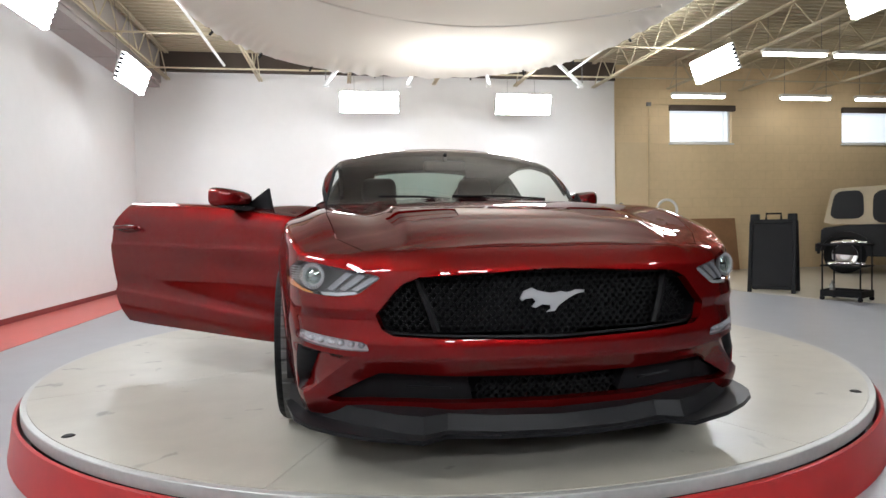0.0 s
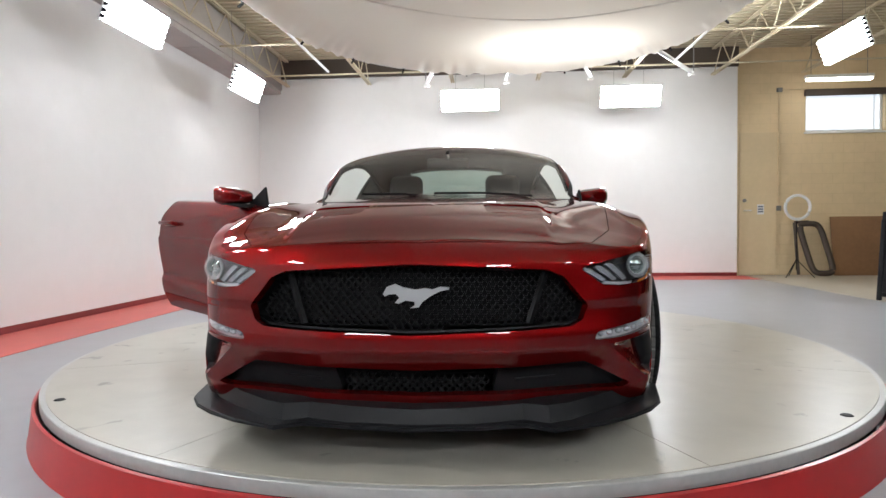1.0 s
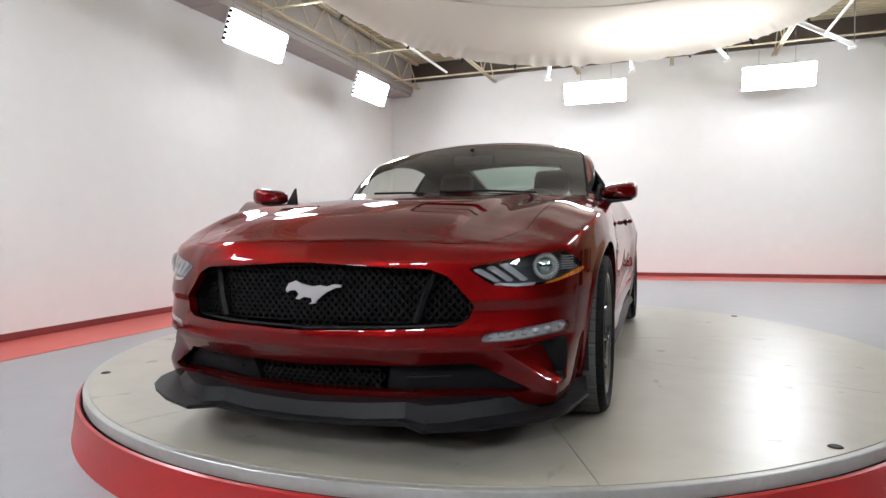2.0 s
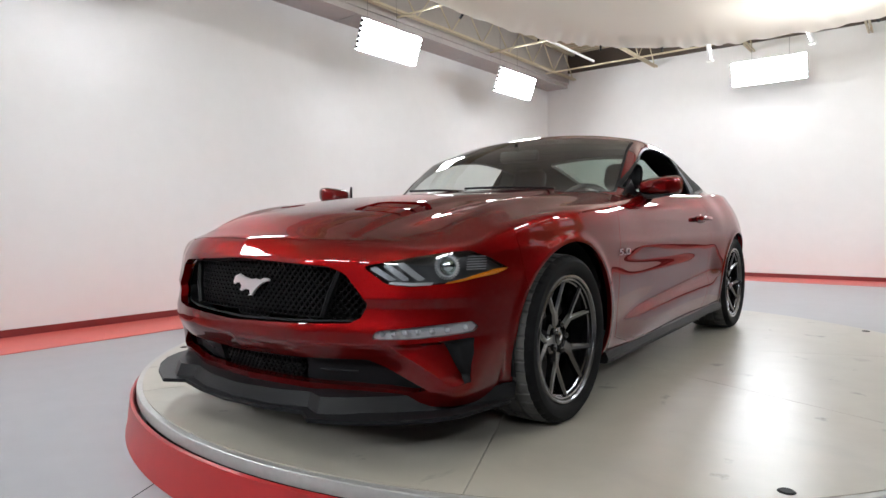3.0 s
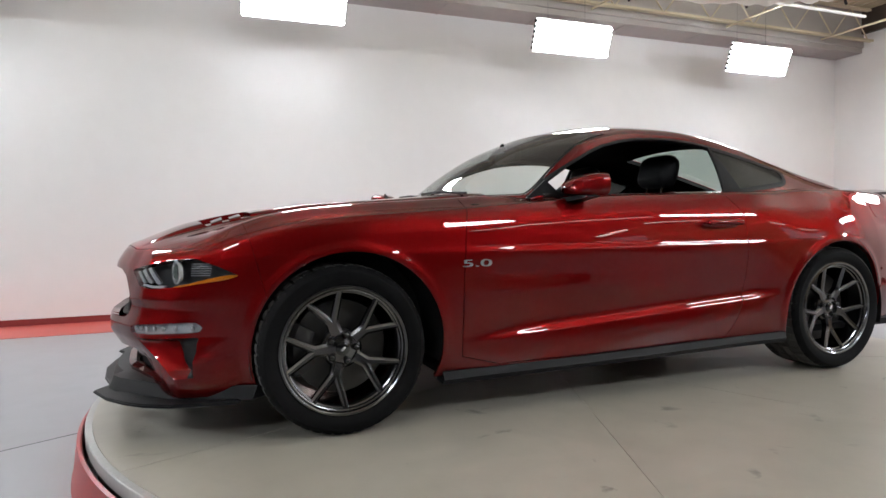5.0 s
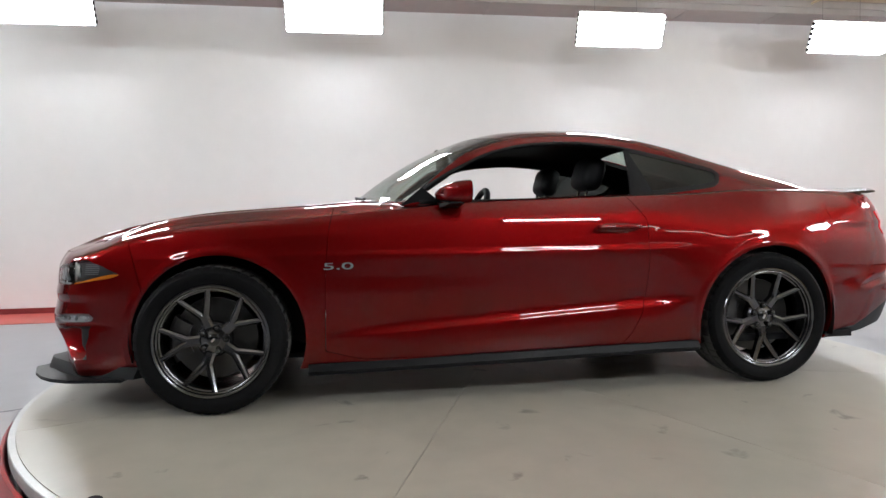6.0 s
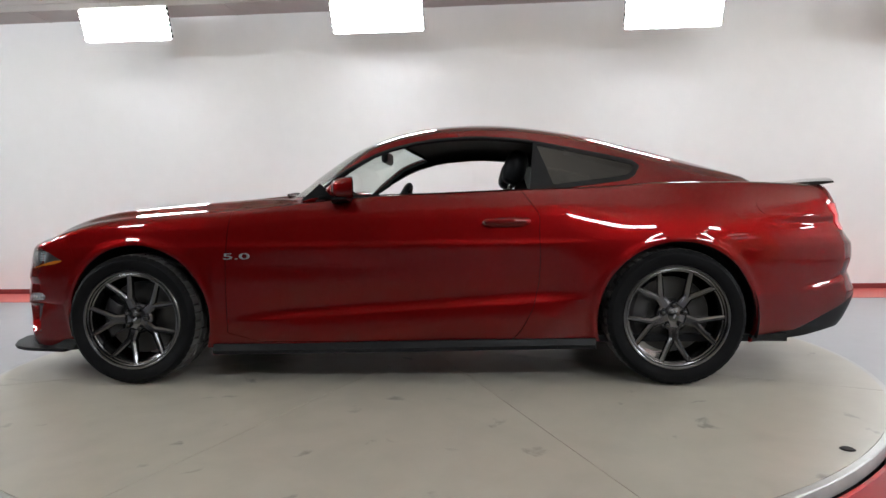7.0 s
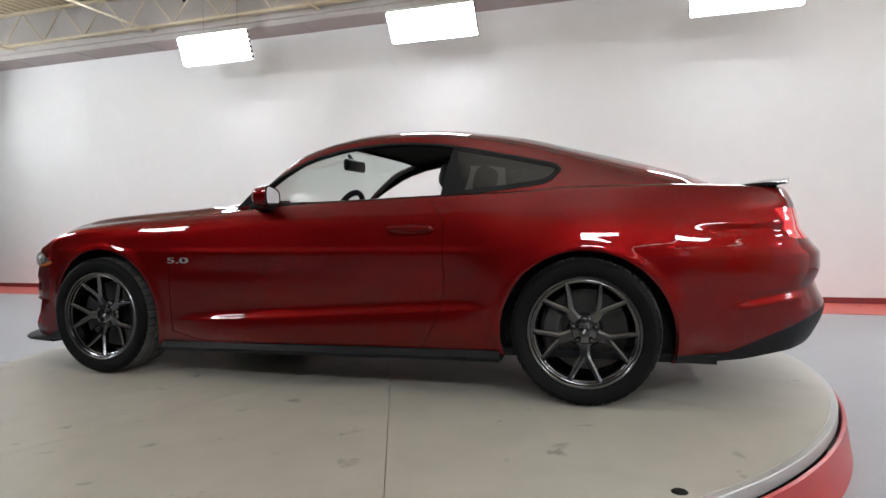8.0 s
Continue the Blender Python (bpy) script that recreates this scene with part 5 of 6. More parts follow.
for s in (1, -1):
    part("insert_rib", tube([(s * 0.33, front_y(intake_hole)(0.33, 0.275) + 0.050, 0.278), (s * 0.47, front_y(intake_hole)(0.47, 0.275) + 0.052, 0.280)], 0.004, 6), BLACKPLASTIC, lower)
    g_ = gill_hole if s > 0 else gill_hole.flip()
    # groove under the running lamp: a red facet falls back to the slot, whose far wall is black
    def groove(k):
        x_, z_ = np.abs(k.V[:, 0]), k.V[:, 2]
        xin = 0.64 + (0.394 - z_) * 1.165
        f = np.clip((x_ - xin) / (0.835 - xin), 0, 1)
        ends = np.clip((0.394 + (x_ - 0.64) * 0.083 - z_) / 0.014, 0, 1) * np.clip((z_ - 0.256) / 0.03, 0, 1)
        return f, 0.048 * ends * np.where(f < 0.67, f / 0.67, (1 - f) / 0.33)

    slot, facet = g_.cut(0.67 - groove(g_)[0])
    for piece, material, name, label in ((facet, RED, "bumper_facet", ""), (slot, MESHBLACK, "side_vent", "black corner air slot")):
        d_ = groove(piece)[1]
        V_ = piece.V.copy()
        V_[:, 1] += d_
        V_[:, 0] -= s * 0.35 * d_
        Skin(V_, piece.A, piece.T).ob(name, material, car, label)

# ---- lamps ----
def headlamp(s):
    q = head_hole if s > 0 else head_hole.flip()
    back_ = Skin(q.V + np.array([-s * 0.02, 0.06, 0]), q.A, q.T)
    ob = back_.ob("headlamp", LAMPDARK, car, "clear projector headlamp with three light blades")
    at = front_y(head_hole)
    N = q.normals()

    def spot(x, z, d):
        w_ = np.exp(-((q.V[:, 0] - s * x) ** 2 + (q.V[:, 2] - z) ** 2) / 0.0001)[:, None] + 1e-12
        c_, n_ = (q.V * w_).sum(0) / w_.sum(), (N * w_).sum(0) / w_.sum()
        return Vector((s * x, c_[1] - n_[1] * d, z)), Vector(n_)

    p, n_ = spot(0.772, 0.648, 0.022)
    m = Matrix.Translation(p) @ (Vector((1, 0, 0)).rotation_difference(Vector((n_.x * 0.45, -1, 0.02)).normalized())).to_matrix().to_4x4()
    bm = bmesh.new()
    add_lathe(bm, [(0.030, -0.004), (0.033, 0.003), (0.035, 0.003), (0.036, 0.0), (0.036, -0.012), (0.030, -0.012)], 40, m)
    part("reflector_ring", bm, LAMPWHITE, ob, "", 40)
    bm = bmesh.new()
    add_lathe(bm, [(0.001, 0.014), (0.012, 0.012), (0.022, 0.006), (0.028, -0.004), (0.001, -0.01)], 32, m, False)
    part("projector_lens", bm, CLEAR, ob, "", 60)
    bm = bmesh.new()
    add_lathe(bm, [(0.001, -0.004), (0.016, -0.006), (0.033, -0.016), (0.001, -0.02)], 24, m, False)
    part("projector_core", bm, CHROME, ob, "", 60)
    ax_, az_ = np.abs(q.V[:, 0]), q.V[:, 2]

    def strip(name, poly, depth, thick, material):
        piece, _ = q.cut(inside(ax_, az_, poly))
        if len(piece.T):
            piece.moved(-depth).shell(thick).ob(name, material, ob)

    for k in range(3):
        x = 0.560 + 0.041 * k
        top = 0.644 + 0.20 * (x - 0.55)
        strip("light_blade", [(x, top), (x + 0.024, top + 0.005), (x + 0.092, 0.607), (x + 0.070, 0.604)], 0.012, 0.008, LAMPGREY)
    strip("light_guide", [(0.628, 0.5945), (0.70, 0.588), (0.748, 0.590), (0.752, 0.599), (0.70, 0.598), (0.636, 0.603)], 0.010, 0.006, LAMPSTRIP)
    for k in range(6):
        z = 0.637 + 0.0085 * k
        part("lamp_slat", tube([spot(0.816 + 0.008 * j, z, 0.012)[0] for j in range(5)], 0.0018, 5), LAMPGREY, ob)
    for k in range(30):
        t = k * math.tau / 30
        part("ring_cell", box((-0.002, -0.0022, -0.004), (0.004, 0.0022, 0.004), 0.0008, m @ Matrix.Rotation(t, 4, "X") @ Matrix.Translation((0.0, 0, 0.040))), LAMPWHITE, ob)
    strip("side_marker", [(0.775, 0.575), (0.81, 0.585), (0.895, 0.620), (0.90, 0.636), (0.868, 0.637), (0.82, 0.609), (0.778, 0.597)], 0.004, 0.006, AMBER)
    lens = q.moved(-0.001).ob("lens", LENS, ob)
    lens.visible_shadow = False
    return ob


def fog(s):
    q = fog_hole if s > 0 else fog_hole.flip()
    ob = Skin(q.V + np.array([-s * 0.010, 0.014, 0]), q.A, q.T).ob("running_lamp", LAMPSTRIP, car, "slim clear running lamp strip")
    N = q.normals()
    for k in range(7):
        x0 = 0.622 + 0.033 * k
        zb = 0.430 + 0.06 * (x0 - 0.62)
        w_ = np.exp(-((np.abs(q.V[:, 0]) - x0) ** 2 + (q.V[:, 2] - zb) ** 2) / 0.0001)[:, None]
        c_, n_ = (q.V * w_).sum(0) / w_.sum(), (N * w_).sum(0) / w_.sum()
        p = Vector(c_ - n_ * 0.011)
        bm = bmesh.new()
        bmesh.ops.create_uvsphere(bm, u_segments=12, v_segments=8, radius=1, matrix=Matrix.Translation(p) @ Matrix.Diagonal((0.012, 0.008, 0.010, 1)))
        part("lamp_bulb", bm, LAMPWHITE if k else LAMPGREY, ob, "", 60)
    lens = q.moved(-0.001).ob("lens", LENS, ob)
    lens.visible_shadow = False


for s in (1, -1):
    headlamp(s)
    fog(s)
    q = tail_hole if s > 0 else tail_hole.flip()
    tl = Skin(q.V + np.array([0, -0.03, 0]), q.A, q.T).ob("tail_lamp", DARK, car, "red tail lamp of three upright bars")
    for k in range(3):
        x0 = 0.445 + 0.098 * k
        bar_, _ = q.cut(inside(np.abs(q.V[:, 0]), q.V[:, 2], [(x0, 0.728), (x0 + 0.078, 0.728), (x0 + 0.078, 0.875), (x0 + 0.004, 0.875)]))
        if len(bar_.T):
            bar_.moved(0.004).shell(0.03).ob("lamp_bar", TAILRED, tl)

# ---- badge, spoiler, wipers, exhausts ----
def lettering(name, text, size, depth, material, m, parent):
    cu = bpy.data.curves.new(name, "FONT")
    cu.body, cu.size, cu.extrude, cu.align_x, cu.align_y = text, size, depth, "CENTER", "CENTER"
    tmp = bpy.data.objects.new("tmp", cu)
    me = bpy.data.meshes.new_from_object(tmp)
    bpy.data.objects.remove(tmp)
    me.transform(m)
    return finish(name, me, material, parent)


for s in (1, -1):
    m = Matrix.Translation((s * 0.929, -0.800, 0.650)) @ Matrix.Rotation(radians(90 * s), 4, "Z") @ Matrix.Rotation(radians(90), 4, "X") @ Matrix.Diagonal((2.0, 0.74, 1, 1))
    lettering("fender_badge", "5.0", 0.058, 0.004, LAMPGREY, m, car)
bm = bmesh.new()
cols = []
for k in range(41):
    x = -0.66 + 1.32 * k / 40
    q = abs(x) / 0.66
    yb = 2.26 - 0.09 * q**2.2
    zb = 0.968 - 0.006 * q**2
    hi_ = 0.034 * (1 - 0.75 * q**8)
    cols.append([bm.verts.new(p) for p in ((x, yb - 0.20, zb + 0.012), (x, yb - 0.06, zb + 0.014 + hi_ * 0.8), (x, yb + 0.03, zb + 0.012 + hi_), (x, yb + 0.035, zb + 0.004 + hi_), (x, yb - 0.02, zb + 0.004), (x, yb - 0.19, zb + 0.004))])
for k in range(40):
    for i in range(6):
        bm.faces.new((cols[k][i], cols[k][(i + 1) % 6], cols[k + 1][(i + 1) % 6], cols[k + 1][i]))
bm.faces.new(cols[0])
bm.faces.new(cols[-1][::-1])
part("boot_spoiler", bm, GLOSSBLACK, car, "gloss black lip spoiler", 40)
for x0, x1 in ((0.50, -0.05), (0.0, -0.46)):
    bm = bmesh.new()
    add_tube(bm, [(x0, -0.66, 0.965), ((x0 + x1) / 2, -0.70, 0.982), (x1, -0.69, 0.985)], 0.007, 6)
    part("wiper", bm, BLACKPLASTIC, car)
cw = bmesh.new()
rows_ = []
for k in range(31):
    x = -0.72 + 1.44 * k / 30
    q = (abs(x) / 0.72) ** 2
    rows_.append([cw.verts.new((x, -0.80 + 0.28 * q, 0.945 - 0.03 * q)), cw.verts.new((x, -0.58 + 0.22 * q, 0.948 - 0.03 * q))])
for k in range(30):
    cw.faces.new((rows_[k][0], rows_[k + 1][0], rows_[k + 1][1], rows_[k][1]))
part("cowl_panel", cw, BLACKPLASTIC, car)
for x in (-0.56, -0.46, 0.46, 0.56):
    bm = bmesh.new()
    add_lathe(bm, [(0.045, -0.08), (0.048, 0.08), (0.041, 0.08), (0.038, -0.08)], 28, Matrix.Translation((x, 2.08, 0.285)) @ Matrix.Rotation(radians(90), 4, "Z"))
    part("exhaust_tip", bm, CHROME, car, "", 40)

# ---- cabin ----
def seat(x, y):
    ob_mesh = bmesh.new()
    add_box(ob_mesh, (x - 0.25, y - 0.26, 0.30), (x + 0.25, y + 0.26, 0.47), 0.05, None, 3)
    base = part("seat", ob_mesh, LEATHER, car, "black leather bucket seat", 50)
    m = Matrix.Translation((x, y + 0.25, 0.44)) @ Matrix.Rotation(radians(-16), 4, "X")
    bm = bmesh.new()
    add_box(bm, (-0.24, -0.05, 0.0), (0.24, 0.09, 0.56), 0.06, m, 3)
    add_box(bm, (-0.27, -0.10, 0.05), (-0.17, 0.05, 0.40), 0.04, m, 3)
    add_box(bm, (0.17, -0.10, 0.05), (0.27, 0.05, 0.40), 0.04, m, 3)
    part("backrest", bm, LEATHER, base, "", 50)
    bm = bmesh.new()
    add_box(bm, (-0.13, -0.06, 0.59), (0.13, 0.065, 0.78), 0.06, m, 3)
    part("headrest", bm, LEATHER, base, "", 50)
    for s in (-0.06, 0.06):
        part("headrest_post", tube([m @ Vector((s, 0, 0.54)), m @ Vector((s, 0, 0.62))], 0.007, 6), CHROME, base)


seat(0.37, 0.17)
seat(-0.37, 0.17)
bm = bmesh.new()
add_box(bm, (-0.55, 0.95, 0.40), (0.55, 1.35, 0.55), 0.05, None, 3)
add_box(bm, (-0.55, 1.28, 0.45), (0.55, 1.42, 0.92), 0.06, Matrix.Translation((0, 0, 0)), 3)
part("rear_bench", bm, LEATHER, car, "", 50)
part("parcel_shelf", box((-0.62, 1.34, 0.90), (0.62, 1.82, 0.925), 0.01), LEATHER, car)
bm = bmesh.new()
rows_ = []
for k in range(25):
    x = -0.78 + 1.56 * k / 24
    q = (abs(x) / 0.78) ** 2
    brow = 0.02 * math.exp(-(((x - 0.37) / 0.2) ** 2))
    rows_.append([bm.verts.new(p) for p in ((x, -0.66 + 0.2 * q, 0.93), (x, -0.42 + 0.1 * q, 0.935 + brow), (x, -0.24 + 0.04 * q, 0.905 + brow), (x, -0.20, 0.80), (x, -0.28, 0.55), (x, -0.66, 0.50))])
for k in range(24):
    for i in range(6):
        bm.faces.new((rows_[k][i], rows_[k][(i + 1) % 6], rows_[k + 1][(i + 1) % 6], rows_[k + 1][i]))
bm.faces.new(rows_[0])
bm.faces.new(rows_[-1][::-1])
part("dashboard", bm, LEATHER, car, "black moulded dashboard", 50)
sm = Matrix.Translation((0.37, -0.06, 0.84)) @ Matrix.Rotation(radians(68), 4, "X")
bm = bmesh.new()
add_tube(bm, [sm @ Vector((0.185 * math.cos(k * math.tau / 40), 0.185 * math.sin(k * math.tau / 40), 0)) for k in range(40)], 0.017, 10, True)
for t in (0, 180, 270):
    c, d = math.cos(radians(t)), math.sin(radians(t))
    add_tube(bm, [sm @ Vector((0.03 * c, 0.03 * d, -0.01)), sm @ Vector((0.18 * c, 0.18 * d, 0))], 0.014, 6)
add_lathe(bm, [(0.001, 0.01), (0.06, 0.0), (0.065, -0.02), (0.001, -0.03)], 24, sm @ Matrix.Rotation(radians(-90), 4, "Y"), False)
part("steering_wheel", bm, LEATHER, car, "", 50)
bm = bmesh.new()
add_box(bm, (-0.135, -0.19, 1.165), (0.135, -0.15, 1.24), 0.018, None, 3)
add_tube(bm, [(0, -0.17, 1.22), (0, -0.21, 1.275)], 0.012, 6)
part("rear_view_mirror", bm, BLACKPLASTIC, car, "", 40)
bm = bmesh.new()
add_box(bm, (-0.84, -0.80, 0.20), (0.84, 1.9, 0.235))
add_box(bm, (-0.80, -0.84, 0.20), (0.80, -0.80, 0.90))
add_box(bm, (-0.62, 1.86, 0.20), (0.62, 1.90, 0.90))
for s in (-1, 1):
    add_box(bm, (min(s * 0.68, s * 0.72), 0.74, 0.20), (max(s * 0.68, s * 0.72), 1.80, 0.90))
part("cabin_floor", bm, LEATHER, car)
# Dark liners added inside the shut lines to stop light showing through.
for s in (-1, 1):
    bm = bmesh.new()
    add_box(bm, (min(s * 0.77, s * 0.84), 0.655, 0.40), (max(s * 0.77, s * 0.84), 0.80, 0.86), 0.01)
    add_box(bm, (min(s * 0.77, s * 0.84), 0.57, 0.22), (max(s * 0.77, s * 0.84), 0.75, 0.40), 0.01)
    part("door_post", bm, DARK, car, "dark door post, added to block light through the shut line")

car.matrix_basis = pose(-0.036, 0, 0, 0, 0, 0.6)
# ---- things along the beige wall ----
def a_frame_sign():
    m = Matrix.Translation((5.67, 4.3, FLOOR)) @ Matrix.Rotation(radians(-46), 4, "Z")
    ob = thing("sandwich_board", "black plastic folding sandwich board on the floor", "sandwich board", (5.67, 4.3, FLOOR))
    for s in (1, -1):
        lean = m @ Matrix.Translation((0, -s * 0.22, 0)) @ Matrix.Rotation(radians(-s * 10), 4, "X")
        bm = bmesh.new()
        for lo, hi in (((-0.32, -0.025, 0.0), (-0.26, 0.025, 1.08)), ((0.26, -0.025, 0.0), (0.32, 0.025, 1.08)), ((-0.31, -0.032, 1.07), (-0.19, 0.03, 1.18)), ((0.19, -0.032, 1.07), (0.31, 0.03, 1.18)), ((-0.26, -0.02, 1.03), (0.26, 0.02, 1.10)), ((-0.26, -0.02, 0.05), (0.26, 0.02, 0.11))):
            add_box(bm, lo, hi, 0.012, lean)
        part("side_frame", bm, BLACKPLASTIC, ob)
        part("panel", box((-0.26, -0.008, 0.11), (0.26, 0.008, 1.03), 0.003, lean), BLACKPLASTIC, ob)
    bm = tube([m @ Vector(p) for p in ((-0.10, 0, 1.08), (-0.10, 0, 1.17), (0.10, 0, 1.17), (0.10, 0, 1.08))], 0.016, 6)
    part("carry_handle", bm, BLACKPLASTIC, ob)


a_frame_sign()


CART = Matrix.Translation((5.80, 3.07, 0)) @ Matrix.Rotation(radians(25.8), 4, "Z")


def tool_cart():
    a, b = 0.19, 0.245
    ob = thing("tool_cart", "low dark workshop cart with parts on its trays", "cart", (5.80, 3.07, FLOOR))
    for z, rim in ((-0.165, 0.085), (0.225, 0.02), (0.50, 0.02)):
        bm = bmesh.new()
        add_box(bm, (-a, -b, z), (a, b, z + 0.010), 0, CART)
        for lo, hi in (((-a, -b), (a, 0.012 - b)), ((-a, b - 0.012), (a, b)), ((-a, 0.012 - b), (0.012 - a, b - 0.012)), ((a - 0.012, 0.012 - b), (a, b - 0.012))):
            add_box(bm, (*lo, z + 0.010), (*hi, z + rim), 0, CART)
        part("tray", bm, DARK, ob)
    for x in (0.02 - a, a - 0.02):
        for y in (0.02 - b, b - 0.02):
            leg = part("leg", tube([CART @ Vector((x, y, FLOOR + 0.06)), CART @ Vector((x, y, 0.52))], 0.010, 6), DARK, ob)
            bm = bmesh.new()
            add_lathe(bm, [(0.001, -0.013), (0.028, -0.013), (0.031, 0.0), (0.028, 0.013), (0.001, 0.013)], 16, CART @ Matrix.Translation((x, y, FLOOR + 0.031)), False)
            part("caster", bm, DARK, leg)


tool_cart()


def chrome_bar(x, y, z, w, turn):
    """Bright moulded strip with a raised middle."""
    ob = thing("chrome_part", "bright chrome car part lying on the cart", "car part", (x, y, z))
    m = Matrix.Translation((x, y, z)) @ Matrix.Rotation(radians(turn), 4, "Z")
    bm = bmesh.new()
    add_tube(bm, [m @ Vector((w * f, 0.04 * math.sin(f * 5), 0.028 + 0.012 * math.cos(f * 6))) for f in np.linspace(-0.5, 0.5, 9)], 0.022, 8)
    add_box(bm, (-0.06, -0.05, 0.0), (0.08, 0.05, 0.05), 0.015, m)
    part("strip", bm, CHROME, ob, "", 50)


chrome_bar(5.82, 3.06, 0.511, 0.38, -48)
chrome_bar(5.80, 3.08, 0.236, 0.40, -62)
bm = bmesh.new()
add_lathe(bm, [(0.001, 0.0), (0.032, 0.0), (0.033, 0.01), (0.033, 0.13), (0.02, 0.15), (0.012, 0.165), (0.012, 0.19), (0.001, 0.19)], 18, Matrix.Translation((5.70, 3.20, -0.154)) @ Matrix.Rotation(radians(-90), 4, "Y"), False)
can_ = thing("spray_can", "dark spray can standing in the lower tray", "spray can", (5.70, 3.20, -0.154))
part("body", bm, GREYFRAME, can_, "", 40)


def parked_suv():
    """Square off-roader, side towards the room, only its tail end in view."""
    X0, Y0, W, L = 8.82, 7.1, 1.5, 3.9
    ob = thing("parked_suv", "boxy black off-road car with a tan hard top", "car", (X0, Y0, FLOOR))
    z = FLOOR
    side = Matrix.Translation((X0, Y0, z)) @ Matrix.Rotation(radians(90), 4, "X")
    back = Matrix.Translation((0, W, 0))
    lower = soft_poly([(0.0, 0.50), (0.02, 0.97), (L - 0.05, 0.99), (L, 0.62), (L - 0.1, 0.42), (2.9, 0.34), (0.9, 0.34), (0.12, 0.40)], 2, 0.12)
    part("body", prism(lower, W, back @ side, 0.02), JEEPBLACK, ob, "", 40)
    part("rear_bumper", box((X0 - 0.09, Y0 + 0.05, z + 0.44), (X0 + 0.02, Y0 + W - 0.05, z + 0.60), 0.02), BLACKPLASTIC, ob)
    top = soft_poly([(0.05, 0.985), (0.20, 1.70), (2.3, 1.76), (2.62, 0.985)], 2, 0.06)
    part("hard_top", prism(top, W - 0.12, Matrix.Translation((0, -0.06, 0)) @ back @ side, 0.02), TAN, ob, "tan hard top", 40)
    for a_, b_, c_, d_, low in ((0.15, 0.74, 0.25, 0.72, 1.09), (0.87, 1.60, 0.88, 1.60, 0.995), (1.72, 2.48, 1.72, 2.22, 0.995)):
        pane_ = soft_poly([(a_, low), (b_, low), (d_, 1.65), (c_, 1.64)], 3, 0.16)
        part("side_window", prism(pane_, 0.03, Matrix.Translation((0, 0.075, 0)) @ side, 0.006), JEEPBLACK, ob)
    for a_ in (0.44, 1.75):
        part("door_seam", box((X0 + a_ + 0.62, Y0 - 0.004, z + 0.42), (X0 + a_ + 0.632, Y0 + 0.01, z + 0.95)), DARK, ob)
    for wx in (X0 + 0.42, X0 + 2.8):
        for y, s in ((Y0 + 0.02, -1), (Y0 + W - 0.02, 1)):
            m = Matrix.Translation((wx, y, z + 0.37)) @ Matrix.Rotation(radians(90 * s), 4, "Z")
            bm = bmesh.new()
            add_lathe(bm, [(0.22, 0.03), (0.30, 0.04), (0.36, 0.02), (0.37, -0.05), (0.36, -0.2), (0.22, -0.2)], 36, m)
            ty_ = part("wheel", bm, RUBBER, ob, "", 30)
            bm = bmesh.new()
            add_lathe(bm, [(0.001, 0.0), (0.09, 0.01), (0.15, -0.02), (0.20, 0.0), (0.222, 0.028), (0.222, -0.1), (0.001, -0.1)], 32, m, False)
            part("rim", bm, SILVER, ty_, "bright alloy rim", 30)
        bm = bmesh.new()
        cols_ = []
        for k in range(13):
            t = radians(180 * k / 12)
            cols_.append([bm.verts.new((wx + r * math.cos(t), Y0 + dy, z + 0.40 + r * 0.95 * math.sin(t))) for r, dy in ((0.42, 0.02), (0.42, -0.12), (0.47, -0.12), (0.47, 0.02))])
        for k in range(12):
            for i in range(4):
                bm.faces.new((cols_[k][i], cols_[k][(i + 1) % 4], cols_[k + 1][(i + 1) % 4], cols_[k + 1][i]))
        part("wheel_flare", bm, BLACKPLASTIC, ob, "", 40)
    ob.matrix_basis = ob.matrix_basis @ Matrix.Rotation(radians(-44), 4, "Z")


parked_suv()
wb = thing("plywood_sheet", "brown plywood sheet leaning against the wall", "board", (7.4, 8.55, FLOOR))
part("sheet", box((6.93, -0.012, 0), (8.0, 0.012, 1.17), 0.003, Matrix.Translation((0, 8.50, FLOOR + 0.003)) @ Matrix.Rotation(radians(-9), 4, "X")), WOOD, wb)
fr = thing("bent_tube_stand", "dark brown bent-tube stand leaning by the wall", "stand", (6.45, 8.4, FLOOR))
loop_ = []
for k in range(36):
    c, d = math.cos(k * math.tau / 36), math.sin(k * math.tau / 36)
    lx, lz = 0.20 * math.copysign(abs(c) ** 0.5, c), 0.48 * math.copysign(abs(d) ** 0.35, d)
    loop_.append((6.52 + lx - 0.10 * (lz / 0.48), 8.36 + 0.10 * (lz / 0.48), FLOOR + 0.545 + lz))
bm = tube(loop_, 0.055, 10, True)
add_tube(bm, [(6.22, 8.42, FLOOR + 0.03), (6.17, 8.50, FLOOR + 1.05)], 0.03, 8)
add_tube(bm, [(6.17, 8.50, FLOOR + 1.05), (6.42, 8.47, FLOOR + 1.06)], 0.03, 8)
part("tube_loop", bm, BRONZE, fr, "", 40)
rg = thing("ring_lamp", "white ring-shaped lamp on a thin black stand", "ring lamp", (6.05, 8.05, FLOOR))
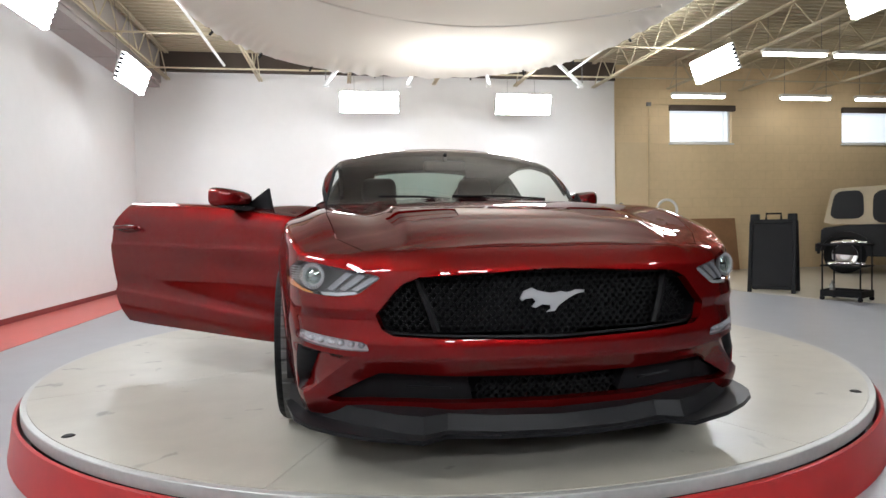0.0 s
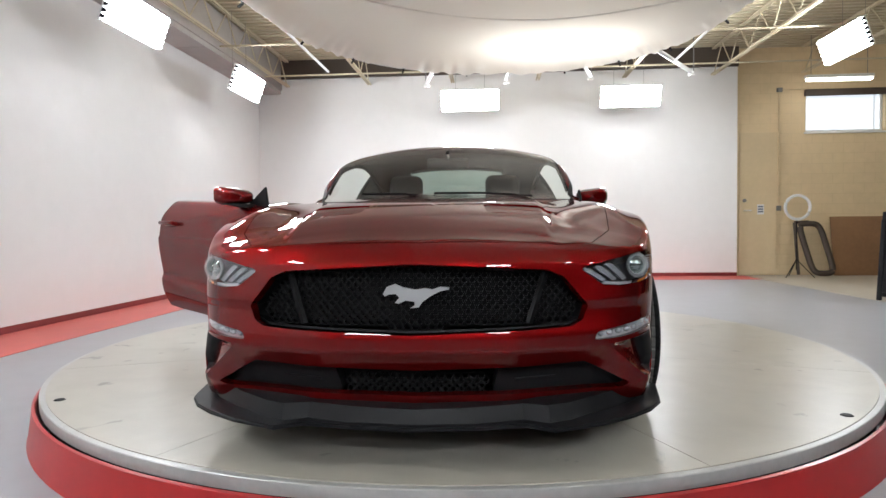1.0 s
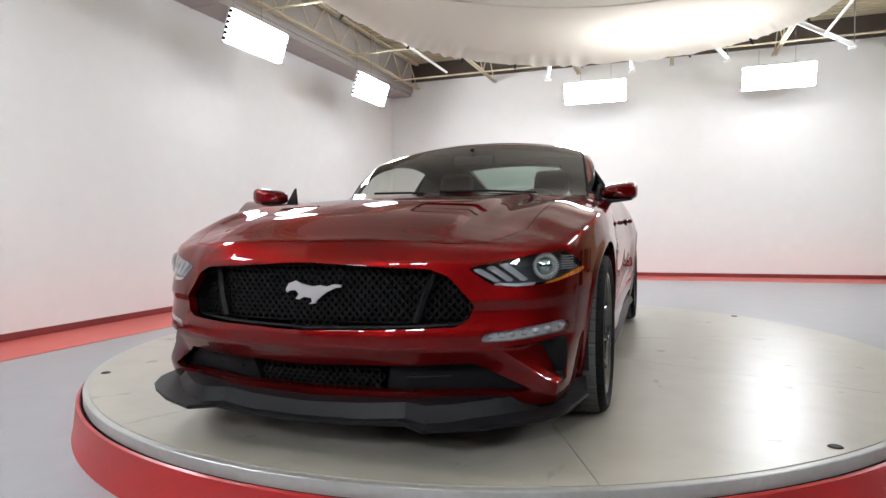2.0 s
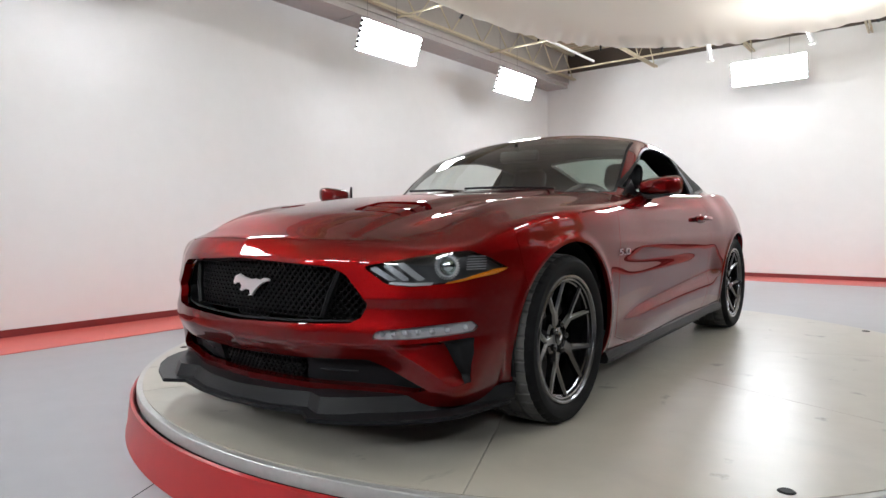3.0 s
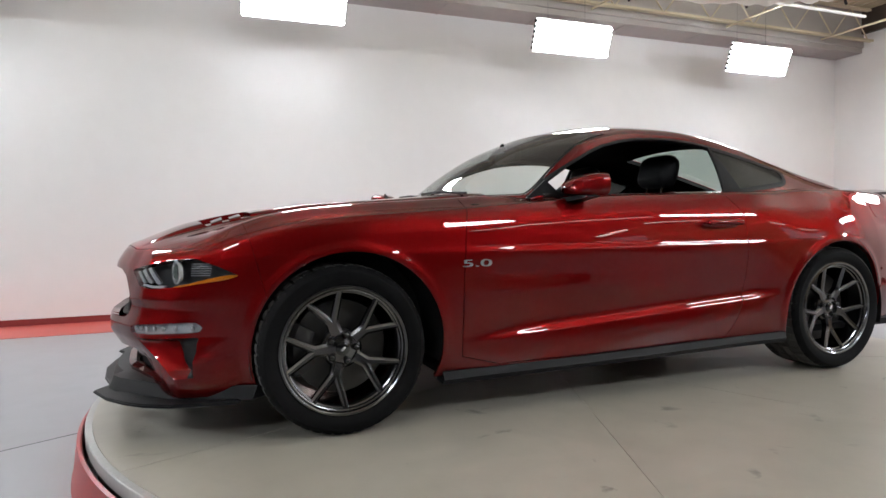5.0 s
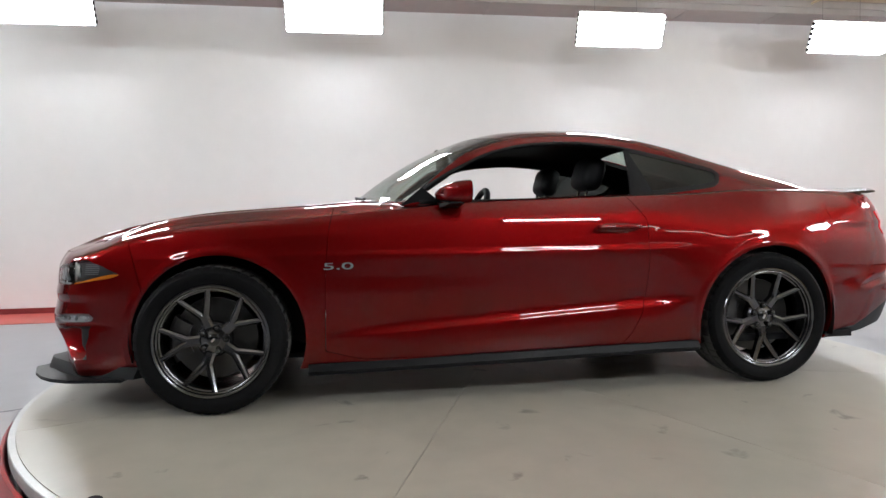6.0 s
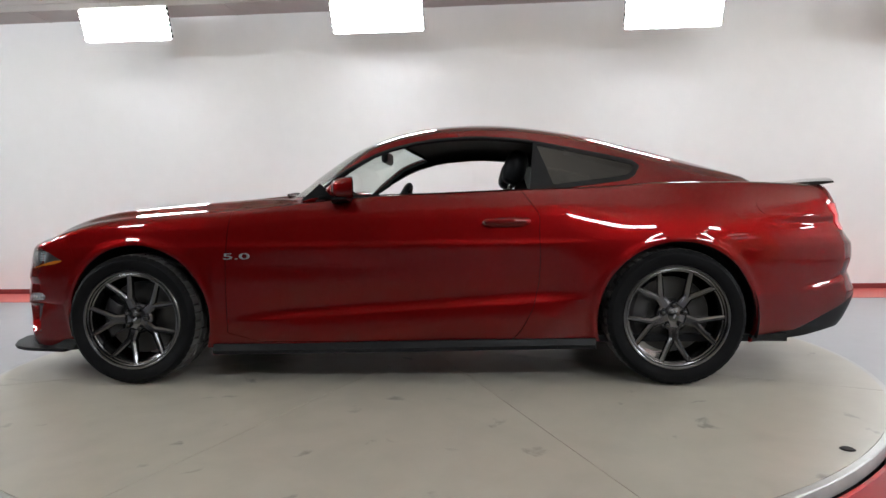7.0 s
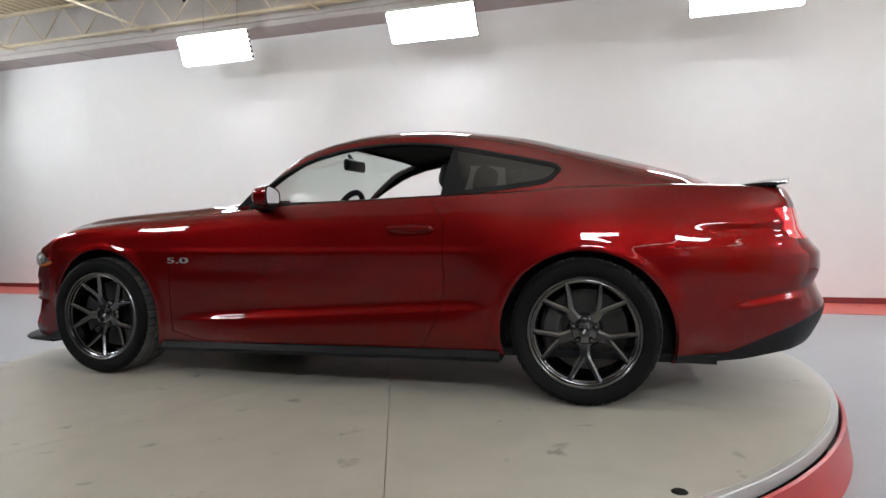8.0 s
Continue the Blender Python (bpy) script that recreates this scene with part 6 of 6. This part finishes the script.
part("ring", tube([(6.02 + 0.225 * math.cos(k * math.tau / 48), 8.05, 1.115 + 0.225 * math.sin(k * math.tau / 48)) for k in range(48)], 0.028, 10, True), PAPER, rg, "", 40)
part("stand_pole", tube([(6.02, 8.08, FLOOR + 0.15), (6.02, 8.08, 0.90)], 0.012, 8), DARK, rg)
for k in range(3):
    t = radians(90 + 120 * k)
    part("stand_leg", tube([(6.02, 8.08, FLOOR + 0.35), (6.02 + 0.3 * math.cos(t), 8.08 + 0.3 * math.sin(t), FLOOR + 0.01)], 0.009, 6), DARK, rg)
cn = thing("conduit_pipe", "thin beige conduit pipe fixed to the wall", "pipe", (5.96, BY, 1.2))
part("pipe", tube([(5.96, BY - 0.02, 1.15), (5.96, BY - 0.02, 3.46), (6.45, BY - 0.02, 3.46)], 0.016, 8), BEIGE, cn)
part("junction_box", box((5.91, BY - 0.05, 3.42), (6.01, BY, 3.50), 0.006), GREYFRAME, cn)
part("switch_box", box((5.92, BY - 0.05, 1.07), (6.0, BY, 1.17), 0.006), GREYFRAME, cn)
dr = tagged(new("door_1"), "flush beige painted steel door in the wall", "door", "", "structure")
dr.location = (5.55, BY, FLOOR)
part("door_leaf", box((5.20, BY - 0.012, FLOOR + 0.01), (5.93, BY + 0.002, FLOOR + 2.85), 0.003), BEIGE, dr)
part("door_handle", tube([(5.30, BY - 0.012, 1.08), (5.30, BY - 0.07, 1.08), (5.42, BY - 0.07, 1.08)], 0.012, 8), SILVER, dr)
bm = bmesh.new()
add_lathe(bm, [(0.001, 0.0), (0.035, 0.0), (0.035, 0.03), (0.001, 0.035)], 18, Matrix.Translation((5.30, BY - 0.012, 1.28)) @ Matrix.Rotation(radians(-90), 4, "Z"), False)
part("deadbolt", bm, GREYFRAME, dr)
nt_ = thing("wall_notice", "small white notice with faded dark print on the door", "notice", (5.6, BY - 0.02, 1.1))
part("sheet", box((5.55, BY - 0.018, 1.00), (5.68, BY - 0.0135, 1.20)), PAPER, nt_)
for k in range(3):
    part("print_bar", box((5.565, BY - 0.020, 1.04 + 0.05 * k), (5.665, BY - 0.0185, 1.07 + 0.05 * k)), INK, nt_)
